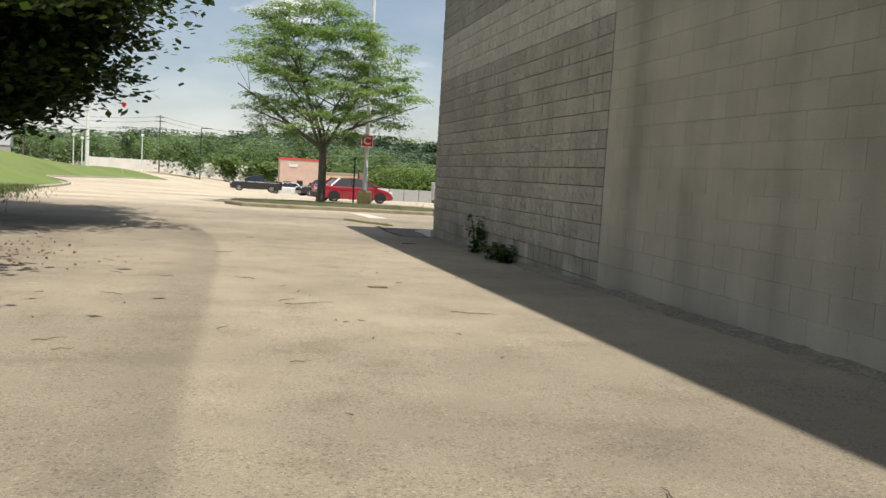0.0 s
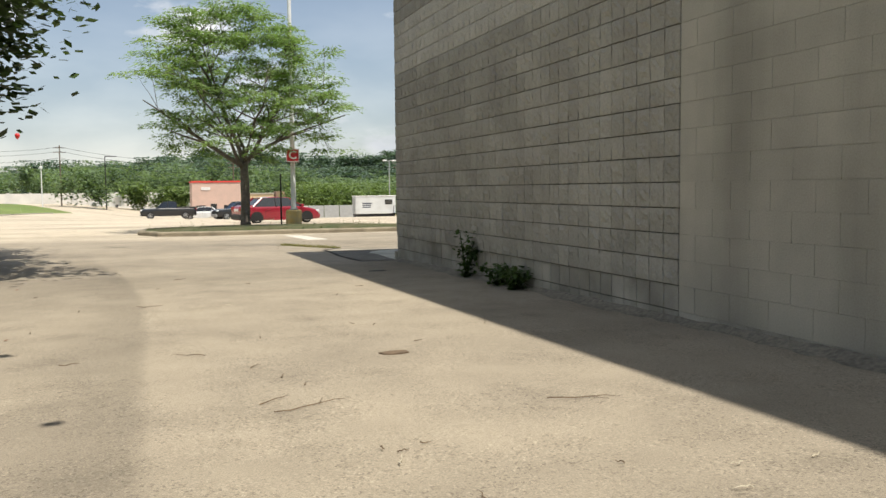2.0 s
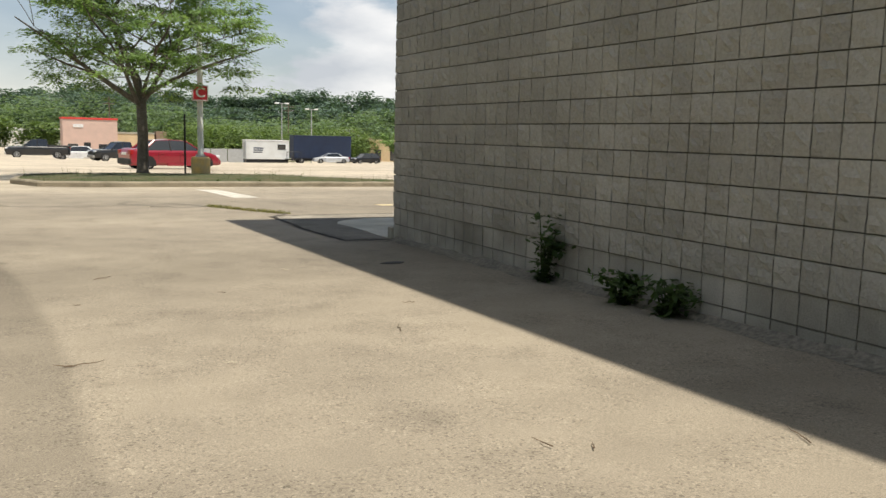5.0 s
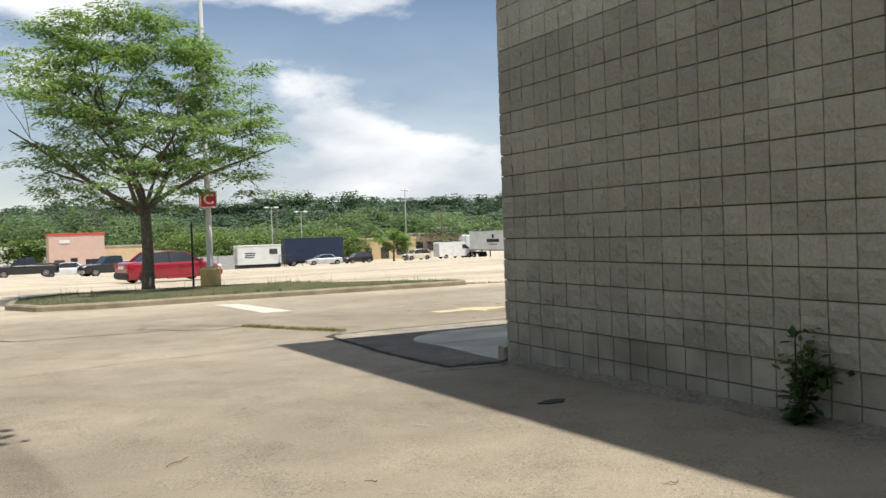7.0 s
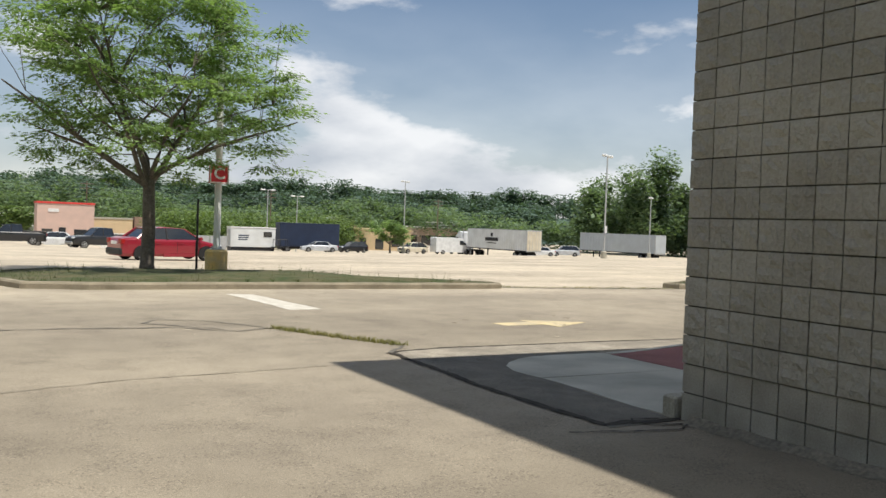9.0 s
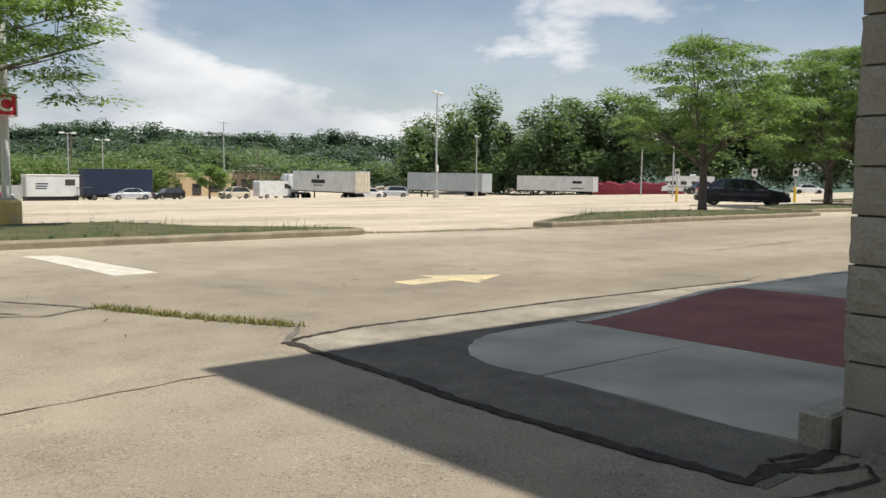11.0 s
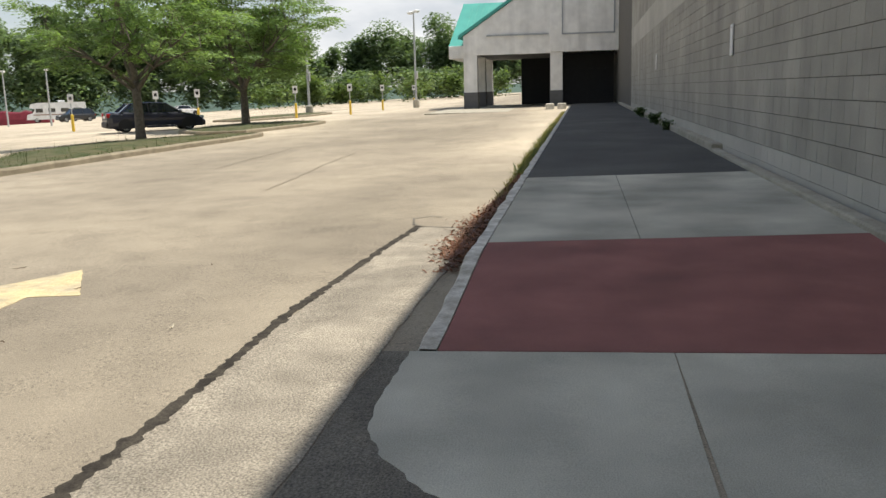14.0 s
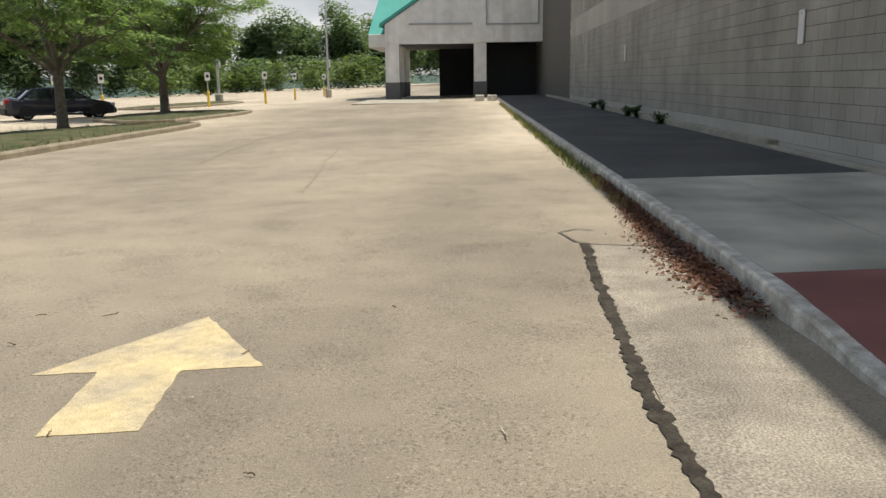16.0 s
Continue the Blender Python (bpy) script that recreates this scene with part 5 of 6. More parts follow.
make_car("sport_utility.002", on(79.0, 106.0, 150), "silver small minivan by a trailer", M_SILVER, L=4.7, H=1.72, belt=1.05, tail_z=1.05, front_z=.85, wr=.34, clear=.24, rear=(2.3, 2.3))
make_car("sedan.004", on(75.3, 107.4, 150), "white small saloon by a trailer", M_WHITE_CAR, L=4.5, rear=(2.35, 1.5))
make_car("sedan.005", on(120.0, 58.0, -50), "white small saloon near the woods", M_WHITE_CAR, L=4.5, rear=(2.35, 1.5))
make_car("sport_utility.003", on(104.0, 66.0, 140), "dark sport utility wagon by the camper van", M_BLACK_CAR, L=4.7, H=1.75, belt=1.05, tail_z=1.05, front_z=.9, wr=.36, clear=.28, rear=(2.3, 2.3))


def make_van(m, label, skin, L=6.0, H=2.5):
    ob = thing("cargo_van", m, label, "van")
    b = Mb()
    b.extrude_y([(-L / 2, .35), (-L / 2, H - .12), (-L / 2 + .15, H), (L / 2 - 2.0, H), (L / 2 - 1.5, H - .15), (L / 2 - .75, 1.45), (L / 2 - .1, 1.15), (L / 2, .9), (L / 2, .35)], -.98, .98)
    part("body", b, skin, ob)
    w_ = Mb()
    w_.extrude_y([(L / 2 - 1.5, H - .3), (L / 2 - 1.42, H - .3), (L / 2 - .72, 1.48), (L / 2 - .80, 1.48)], -.85, .85)
    part("windshield", w_, M_GLASS, ob)
    for s in (-1, 1):
        part("side_window", Mb().extrude_y([(L / 2 - 2.1, H - .45), (L / 2 - 1.55, H - .45), (L / 2 - 1.0, 1.5), (L / 2 - 2.1, 1.5)], s * .985 - .01, s * .985 + .01), M_GLASS, ob)
        part("headlight", Mb().box(L / 2 - .1, s * .75 - .16, .8, L / 2 + .02, s * .75 + .16, 1.05, .03), M_LAMPG, ob)
        part("mirror", Mb().box(L / 2 - 1.25, s * 1.1 - .1, 1.5, L / 2 - 1.1, s * 1.1 + .1, 1.8, .03), M_TRIM, ob)
        for x in (L / 2 - 1.0, -L / 2 + 1.2):
            wheel(ob, x, s * .99, .35)
    part("bumper", Mb().box(L / 2 - .1, -.95, .33, L / 2 + .08, .95, .6, .04), M_TRIM, ob)
    return ob


make_van(on(-12.5, 187.0, 180), "white high-roof cargo van", M_WHITE_CAR, 6.6, 2.7)
make_van(on(59.4, 109.0, 0), "white box van near the shops", M_WHITE_CAR, 6.2, 2.6)

trk = make_semi(on(62.7, 107.5, -88), "white semi trailer with cream rear doors", M_TRAILERW, 15.2, door=M_CREAM)
for z, w0, w1, x0 in ((2.35, .0, 3.3, 5.0), (2.0, .5, 2.8, 5.0)):
    part("lettering_bar", Mb().box(x0 + w0, -1.345, z, x0 + w1, -1.33, z + (.5 if z > 2.2 else .12)), M_TRIM, trk)
part("emblem", Mb().box(6.4, -1.345, 3.0, 6.9, -1.33, 3.55, .003), M_TRIM, trk)
cab = thing("truck_tractor", on(62.6, 110.7, 92), "white semi truck tractor", "truck")
part("cab_body", Mb().extrude_y([(-1.2, .9), (-1.2, 3.5), (-.3, 3.7), (.6, 2.9), (.8, 2.1), (2.4, 1.9), (2.7, 1.6), (2.7, .6), (.4, .6)], -1.1, 1.1), M_WHITE_CAR, cab)
part("windshield", Mb().extrude_y([(.58, 2.85), (.66, 2.85), (.86, 2.15), (.78, 2.15)], -1.0, 1.0), M_GLASS, cab)
part("grille", Mb().box(2.68, -.5, .8, 2.74, .5, 1.7), M_RIM, cab)
part("chassis", Mb().box(-4.6, -.45, .7, 1.0, .45, 1.0), M_TRIM, cab)
for s in (-1, 1):
    part("side_window", Mb().box(-.3, s * 1.105 - .01, 2.1, .55, s * 1.105 + .01, 2.8), M_GLASS, cab)
    part("exhaust", Mb().tube([(-1.35, s * .9, 1.0), (-1.35, s * .9, 4.0)], .08, 8), M_RIM, cab)
    for x in (1.9, -2.6, -3.9):
        wheel(cab, x, s * 1.15, .5, .3)
make_semi(on(85.4, 109.0, -81), "grey semi trailer parked alone", M_TRAILERG, 15.6)
trc = make_semi(on(119.4, 116.8, -73.5), "white semi trailer parked alone", M_TRAILERW, 16.1)
part("lettering_bar", Mb().box(12.0, -1.345, 2.7, 13.9, -1.33, 3.2), M_TRIM, trc)
part("lettering_bar", Mb().box(11.6, -1.345, 1.7, 14.2, -1.33, 1.85), M_TRIM, trc)

ot = thing("office_trailer", on(24.4, 106.6, -4), "white site office trailer with a small window", "trailer")
part("body", Mb().box(0, -1.4, .55, 5.9, 1.4, 3.1, .04), M_TRAILERW, ot)
part("roof_edge", Mb().box(-.06, -1.46, 3.06, 5.96, 1.46, 3.16, .02), M_SIGNW, ot)
part("end_door", Mb().box(-.03, -.9, .7, .0, .6, 2.8), M_POLE, ot)
wn_ = part("window", Mb().box(4.3, -1.43, 1.9, 5.4, -1.40, 2.6), M_TRIM, ot)
part("window_pane", Mb().box(4.4, -1.44, 1.98, 5.3, -1.432, 2.52), M_GLASS, wn_)
part("skirt", Mb().box(.1, -1.3, -.1, 5.8, 1.3, .55), M_TRIM, ot)
for k in range(3):
    part("label_bar", Mb().box(1.0, -1.415, 2.0 - .28 * k, 2.4 - .1 * k, -1.402, 2.14 - .28 * k), M_NAVY, ot)
st_ = thing("platform_steps", on(29.6, 104.4, -4), "dark steel landing and rail by the trailer", "steps")
part("deck", Mb().box(0, -.6, .5, 2.0, .6, .58), M_TRIM, st_)
for x in (0.03, 1.0, 1.97):
    for y in (-.57, .57):
        part("post", Mb().tube([(x, y, -.1), (x, y, 1.55)], .035, 6), M_TRIM, st_)
for y in (-.57, .57):
    part("rail", Mb().tube([(0, y, 1.55), (2.0, y, 1.55)], .035, 6), M_TRIM, st_)
ct = thing("shipping_container", on(31.8, 109.0, -4), "navy blue box container on a chassis", "container")
part("box_body", Mb().box(0, -1.3, .75, 8.5, 1.3, 4.0, .03), M_NAVY, ct)
b = Mb()
for k in range(27):
    b.box(.2 + k * .3, -1.335, .95, .33 + k * .3, -1.295, 3.85)
tagged(part("rib_rows", b, M_NAVY, ct), kind="stuff")
part("top_rail", Mb().box(-.02, -1.34, 3.92, 8.52, 1.34, 4.03, .02), M_NAVY, ct)
part("chassis", Mb().box(.1, -.6, .4, 8.4, .6, .76), M_TRIM, ct)
for s in (-1, 1):
    for x in (1.2, 7.3):
        wheel(ct, x, s * 1.1, .42, .25)
rb = thing("tarped_load", on(128.1, 104.7, -66), "maroon tarpaulin over a long stacked load", "load")
b = Mb()
rr = random.Random(4)
rings = []
for i in range(22):
    x = i * .82
    h = 2.5 + .35 * rr.uniform(-1, 1) - (1.0 if i in (0, 21) else 0)
    rings.append([(x, -1.5, -.1), (x, -1.45, h * .5), (x, -1.2 + rr.uniform(-.1, .1), h * .92), (x, 0, h), (x, 1.2, h * .92), (x, 1.45, h * .5), (x, 1.5, -.1)])
b.loft(rings)
part("tarp", b, M_TARP, rb)
cr = thing("red_crate_box", on(136.7, 111.4, -66), "dark red steel box beside the tarped load", "container")
part("body", Mb().box(0, -1.2, .0, 3.0, 1.2, 2.6, .04), M_TARP, cr)
part("lid", Mb().box(-.05, -1.25, 2.6, 3.05, 1.25, 2.7, .02), M_TARP, cr)

rv = thing("camper_van", on(124.0, 81.0, 118), "white motorhome with brown stripes", "camper van")
part("body", Mb().extrude_y([(-4.2, .5), (-4.2, 3.0), (-4.0, 3.1), (2.6, 3.1), (3.7, 2.9), (3.9, 2.3), (3.1, 2.15), (3.5, 1.5), (4.3, 1.25), (4.4, .5)], -1.2, 1.2), M_WHITE_CAR, rv)
for s in (-1, 1):
    for x0, x1 in ((-3.6, -2.4), (-1.8, -.6), (.2, 1.2), (2.0, 3.0)):
        part("window", Mb().box(x0, s * 1.205 - .01, 1.6, x1, s * 1.205 + .01, 2.2), M_GLASS, rv)
    part("stripe", Mb().box(-4.1, s * 1.203 - .006, 1.15, 3.4, s * 1.203 + .006, 1.3), M_BRICKF, rv)
    for x in (3.0, -2.4):
        wheel(rv, x, s * 1.2, .38)
part("roof_unit", Mb().box(-1.2, -.4, 3.1, -.2, .4, 3.4, .06), M_WHITE_CAR, rv)
part("windshield", Mb().box(3.25, -1.0, 1.55, 3.55, 1.0, 2.1, .02), M_GLASS, rv)


# ---- entrance canopy at the far end of the front wall ----
CX, CD = 57.3, 13.0              # its near face, and how deep it runs along the wall
cz = 0.10
can = thing("entrance_canopy", pose(CX, -1.16, cz - .2, 0, 0, -.6) @ Matrix.Scale(.985, 4), "pale stucco entrance canopy with a teal metal roof", "canopy", kind="structure")


def column(x, y, w=.95, h=3.75):
    c = part("column", Mb().box(x, y, 1.15, x + w, y + w, h), M_STUCCO, can)
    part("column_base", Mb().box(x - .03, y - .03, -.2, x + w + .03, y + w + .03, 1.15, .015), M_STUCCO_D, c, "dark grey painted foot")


for x in (0.0, CD - 1.0):
    column(x, 9.1)
column(0.0, 3.15, .85)
column(6.0, 9.1)
# gable end: beam over the bays, sloping rake, tall block at the wall
part("gable_wall", Mb().add([(0, 10.05, 3.7), (0, 10.05, 5.0), (0, 4.0, 9.0), (0, 4.0, 3.7), (.4, 10.05, 3.7), (.4, 10.05, 5.0), (.4, 4.0, 9.0), (.4, 4.0, 3.7)],
     [(0, 1, 2, 3), (7, 6, 5, 4), (0, 4, 5, 1), (1, 5, 6, 2), (2, 6, 7, 3), (3, 7, 4, 0)]), M_STUCCO, can)
part("tower_wall", Mb().box(-.12, -.75, 3.75, 8.0, 4.0, 10.1, .02), M_STUCCO, can)
part("tower_coping", Mb().box(-.2, -.75, 10.1, 8.1, 4.08, 10.25, .02), M_GREYBOX, can)
for z0, z1, y0, y1 in ((4.9, 5.0, -.4, 3.2), (8.9, 8.98, -.4, 3.2), (5.0, 8.9, 3.1, 3.2), (5.0, 8.9, -.4, -.3)):
    part("panel_trim", Mb().box(-.18, y0, z0, -.121, y1, z1), M_GREYBOX, can)
part("ledge", Mb().box(-.1, 4.1, 4.95, -.002, 8.4, 5.05), M_GREYBOX, can)
part("rake_trim", Mb().add([(-.15, 10.4, 4.82), (-.15, 10.4, 5.06), (-.15, 4.0, 9.28), (-.15, 4.0, 9.04), (.5, 10.4, 4.82), (.5, 10.4, 5.06), (.5, 4.0, 9.28), (.5, 4.0, 9.04)],
     [(0, 1, 2, 3), (7, 6, 5, 4), (0, 4, 5, 1), (1, 5, 6, 2), (2, 6, 7, 3), (3, 7, 4, 0)]), M_TEAL, can, "dark teal metal rake trim")
roof = part("roof", Mb().add([(.5, 10.4, 5.0), (CD, 10.4, 5.0), (CD, 4.0, 9.2), (.5, 4.0, 9.2), (.5, 10.4, 4.9), (CD, 10.4, 4.9), (CD, 4.0, 9.1), (.5, 4.0, 9.1)],
     [(0, 1, 2, 3), (7, 6, 5, 4), (0, 4, 5, 1), (1, 5, 6, 2), (2, 6, 7, 3), (3, 7, 4, 0)]), M_TEAL, can, "teal standing-seam metal roof")
cross = part("cross_roof", Mb().add([(3.0, 11.5, 4.5), (3.0, 5.0, 4.5), (8.0, 5.0, 8.0), (8.0, 10.9, 8.0), (13.0, 5.0, 4.5), (13.0, 11.5, 4.5)],
     [(0, 1, 2, 3), (3, 2, 4, 5), (0, 3, 5), (1, 4, 2), (0, 5, 4, 1)]), M_TEAL, can, "teal standing-seam metal roof")
for k in range(12):
    y = 5.4 + k * .47
    f = (y - 5.0) / 6.5
    part("roof_seam", Mb().tube([(2.98, y, 4.53), (7.99, 5.0 + f * 5.9, 8.03)], .025, 4), M_TEAL, cross)
part("eave_box", Mb().box(2.4, 10.1, 3.6, 12.5, 11.4, 4.5, .02), M_STUCCO, can)
part("roof_unit", Mb().box(9.5, 5.2, 8.0, 12.0, 7.6, 9.6, .03), M_GREYBOX, can)
# Underside takes the feet's dark grey: shade below the roof put into colour.
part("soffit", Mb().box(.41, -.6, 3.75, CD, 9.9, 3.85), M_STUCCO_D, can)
part("side_beam", Mb().box(.41, 9.2, 3.7, CD, 10.0, 4.6), M_STUCCO, can)
# Near-black panels added in place of the shaded depth of the entrance.
part("hoarding", Mb().box(CD - 1.5, -.6, -.2, CD - 1.3, 6.6, 3.75), M_DARK, can, "dark panel standing in for the shaded entrance recess")
part("hoarding", Mb().box(3.0, -.5, -.2, 3.15, 3.0, 3.75), M_DARK, can, "dark panel standing in for the shaded entrance recess")
part("door_frame", Mb().box(2.93, -.1, 2.6, 3.0, 2.9, 2.72).box(2.93, 1.3, -.1, 3.0, 1.42, 2.6), M_TRIM, can)
part("paving_platform", Mb().box(-10.5, 2.98, -.3, CD, 11.2, .02, .02), M_KERB2, can, "pale raised concrete platform")
part("finial_pole", Mb().tube([(-.3, 3.2, 8.6), (-.3, 3.2, 11.0)], .05, 6), M_POLE, can)
part("finial_ball", Mb().tube([(-.3, 3.2, 10.85), (-.3, 3.2, 10.95), (-.3, 3.2, 11.1), (-.3, 3.2, 11.2)], [.05, .14, .14, .04], 8), M_POLE, can)
for x, s in ((46.6, 3.3), (47.2, 4.0)):
    bl = thing("concrete_stub", pose(*fr(x, s), gz(x, s) + .1), "pale worn concrete kerb stub", "kerb stub")
    part("block", Mb().box(-.5, -.25, -.2, .5, .25, .25, .03), M_KERB, bl)

# notices on the front wall
for x, z in ((11.35, 1.575), (25.2, 1.65)):
    nt_ = thing("wall_notice", F_M @ pose(x, .012, z), "narrow white notice plate on the wall", "sign", "wall notices")
    part("plate", Mb().box(-.10, 0, 0, .10, .02, .458, .004), M_SIGNW, nt_)
    part("screw", Mb().tube([(0, .02, .41), (0, .027, .41)], .012, 6), M_POLE, nt_)


# ---- far buildings ----
def shop(name, m, label, w, d, h, wall_m, fascia=None, openings=(), group=""):
    """A flat-roofed block: walls, parapet trim, doors and windows on its -y face."""
    ob = thing(name, m, label, "building", group)
    part("wall", Mb().box(0, 0, -3.0, w, d, h), wall_m, ob)
    part("parapet", Mb().box(-.12, -.12, h, w + .12, d + .12, h + .35, .03), fascia or M_KERB2, ob)
    part("roof", Mb().box(.3, .3, h - .2, w - .3, d - .3, h + .05), M_ROOFG, ob)
    for x0, z0, x1, z1 in openings:
        wd = part("window", Mb().box(x0, -.06, z0, x1, .02, z1), M_TRIM, ob)
        part("pane", Mb().box(x0 + .08, -.075, z0 + .08, x1 - .08, -.062, z1 - .08), M_GLASS, wd)
    return ob


rs = shop("restaurant", on(4.6, 164.0), "pinkish restaurant with a red roof fascia", 9.6, 9, 6.7, M_PINK, M_REDTRIM, ((3.6, .2, 4.8, 2.4), (6.2, .9, 8.4, 2.1), (.8, .9, 2.6, 2.1)))
part("wing", Mb().box(9.62, 1, -3, 16.5, 8, 4.2), M_TAN, rs, "lower tan wing")
part("wing_parapet", Mb().box(9.5, .9, 4.2, 16.6, 8.1, 4.5), M_KERB2, rs)
part("chimney", Mb().box(17.0, 2, -3, 19.0, 5, 4.8), M_BRICKF, rs, "brick chimney stack")
part("sign_board", Mb().box(1.8, -.1, 5.2, 3.6, -.02, 5.8), M_SIGNW, rs)
shop("tan_shop", on(60.0, 148.5, -20), "tan rendered shop with a flat roof", 11.0, 9, 3.9, M_TAN, M_TAN, ((1.0, .2, 2.2, 2.3), (4.0, .2, 5.6, 2.3), (7.2, .8, 9.4, 2.2)))
shop("dark_shop", on(58.8, 156.0, -20), "dark brown shop tower with a sign band", 4.2, 7, 4.2, M_DARK, M_BRICKF, ((.6, 2.6, 3.4, 3.1),))
shop("brown_shop", on(62.5, 158.0, -20), "brown shop behind a tan one", 6.5, 7, 3.6, M_BRICKF, None, ((1.0, .4, 2.4, 2.2), (3.4, .4, 5.2, 2.2)))
shop("retail_block", on(92.0, 200.0, -28), "long beige retail block", 30.0, 14, 4.6, M_PINK, M_WHITEW, tuple((1 + 3.6 * k, .3, 3.4 + 3.6 * k, 2.6) for k in range(8)))
shop("retail_tower", on(100.0, 196.0, -28), "grey glazed shop front tower", 9.0, 5, 6.0, M_GREYBOX, M_WHITEW, ((.6, 3.2, 4.2, 5.2), (4.8, 3.2, 8.4, 5.2), (.6, .3, 8.4, 2.5)))
hs = shop("house", on(68.0, 192.0, -15), "grey gabled house among trees", 8, 8, 3.4, M_WHITEW, M_ROOFG, ((1, .5, 2.2, 2.2),))
part("gable_roof", Mb().add([(-.4, -.4, 3.6), (8.4, -.4, 3.6), (8.4, 8.4, 3.6), (-.4, 8.4, 3.6), (4, -.4, 7.0), (4, 8.4, 7.0)], [(0, 1, 4), (1, 2, 5, 4), (2, 3, 5), (3, 0, 4, 5), (0, 3, 2, 1)]), M_ROOFG, hs)
h2 = shop("house.001", on(-52.0, 140.0, 10), "white house with a grey gabled roof", 10, 8, 3.2, M_WHITEW, M_ROOFG, ((1, .7, 2.2, 2.2), (5, .7, 6.4, 2.2)))
part("gable_roof", Mb().add([(-.4, -.4, 3.5), (10.4, -.4, 3.5), (10.4, 8.4, 3.5), (-.4, 8.4, 3.5), (-.4, 4, 6.4), (10.4, 4, 6.4)], [(0, 1, 5, 4), (1, 2, 5), (2, 3, 4, 5), (3, 0, 4), (0, 3, 2, 1)]), M_ROOFG, h2)
lw = thing("boundary_wall", pose(-38.3, 199.6, -3.0, 0, 0, 2), "long low white boundary wall", "wall", kind="structure")
for k in range(12):
    part("panel", Mb().box(k * 4.6, 0, -1, k * 4.6 + 4.5, .3, 4.0, .02), M_WHITEW, lw)
    part("pilaster", Mb().box(k * 4.6 - .2, -.1, -1, k * 4.6 + .2, .4, 4.15), M_WHITEW, lw)
lf = thing("site_fence", on(10.5, 122.0, -3), "grey panel fence by the trailers", "fence", kind="structure")
for k in range(9):
    part("panel", Mb().box(k * 2.5, 0, -.3, k * 2.5 + 2.4, .08, 2.2, .01), M_POLE if k > 3 else M_WHITEW, lf)

# ---- poles, wires, balloon ----
utility_pole(on(-20.6, 176.6, 5), 12.4, "tall wooden utility pole with cross arms")
utility_pole(on(-48.0, 178.0, 5), 12.4, "tall wooden utility pole with cross arms")
utility_pole(on(14.0, 176.0, -5), 11.6, "tall wooden utility pole with cross arms")
utility_pole(on(52.0, 178.0, -12), 11.6, "tall wooden utility pole with cross arms")
utility_pole(on(92.0, 174.0, -20), 11.6, "tall wooden utility pole with cross arms")
tp = thing("street_lamp", on(-23.6, 105.7), "very tall pale lamp mast by the lawn", "street lamp")
part("pole", Mb().tube([(0, 0, -.2), (0, 0, 15.5)], [.28, .14], 12), M_POLEW, tp)
part("lamp_head", Mb().tube([(0, 0, 15.2), (0, 0, 15.5), (0, 0, 15.7)], [.5, .55, .2], 12), M_POLEW, tp)
for x, y, h in ((-27.5, 118, 5.2), (-25.3, 112, 4.6), (-19.0, 128, 6.4)):
    q = thing("street_lamp", on(x, y), "slim pale post lamp by the road", "street lamp", "road lamps")
    part("pole", Mb().tube([(0, 0, -.2), (0, 0, h)], [.09, .07], 8), M_POLEW, q)
    part("lamp_head", Mb().box(-.2, -.2, h, .2, .2, h + .4, .05), M_POLEW, q)
q = thing("street_lamp", on(-11.6, 167.0), "black road lamp with one flat arm", "street lamp", "road lamps")
part("pole", Mb().tube([(0, 0, -.2), (0, 0, 10.6)], [.12, .08], 8), M_TRIM, q)
part("arm", Mb().box(0, -.12, 10.5, 2.2, .12, 10.66, .02), M_TRIM, q)
w_rnd = random.Random(2)
wp = [(-48.0, 178.0, 12.4), (-20.6, 176.6, 12.4), (14.0, 176.0, 11.6), (52.0, 178.0, 11.6), (92.0, 174.0, 11.6)]
for k, dz in enumerate((-.35, -1.25, -2.6)):
    ob = thing("power_line", pose(0, 0, 0), "thin overhead wire slung between the poles", "wire", "overhead wires")
    for (x, y, h), (x2, y2, h2_) in zip(wp[:-1], wp[1:]):
        z, z2 = gz(x, y) + h + dz, gz(x2, y2) + h2_ + dz
        pts = [(x + (x2 - x) * f, y + (y2 - y) * f, z + (z2 - z) * f - 1.1 * 4 * f * (1 - f)) for f in [i / 10 for i in range(11)]]
        part("span", Mb().tube(pts, .035, 4), M_CABLE, ob)
bx, by, bz_ = -15.7, 78.8, 6.75
bal = thing("balloon", on(bx, by), "red balloon on a thin string", "balloon")
hz = bz_ - gz(bx, by)
prof = [(.02, -.33), (.10, -.26), (.2, -.12), (.25, .02), (.24, .12), (.17, .22), (.08, .27), (.01, .28)]
b = Mb()
b.loft([[(math.cos(a * math.pi / 8) * r, math.sin(a * math.pi / 8) * r, hz + z) for a in range(16)] for r, z in prof])
part("skin", b, M_BALLOON, bal, smooth=True)
part("string", Mb().tube([(0, 0, 0), (.05, .02, hz * .5), (0, 0, hz - .33)], .003, 4), M_SIGNW, bal)

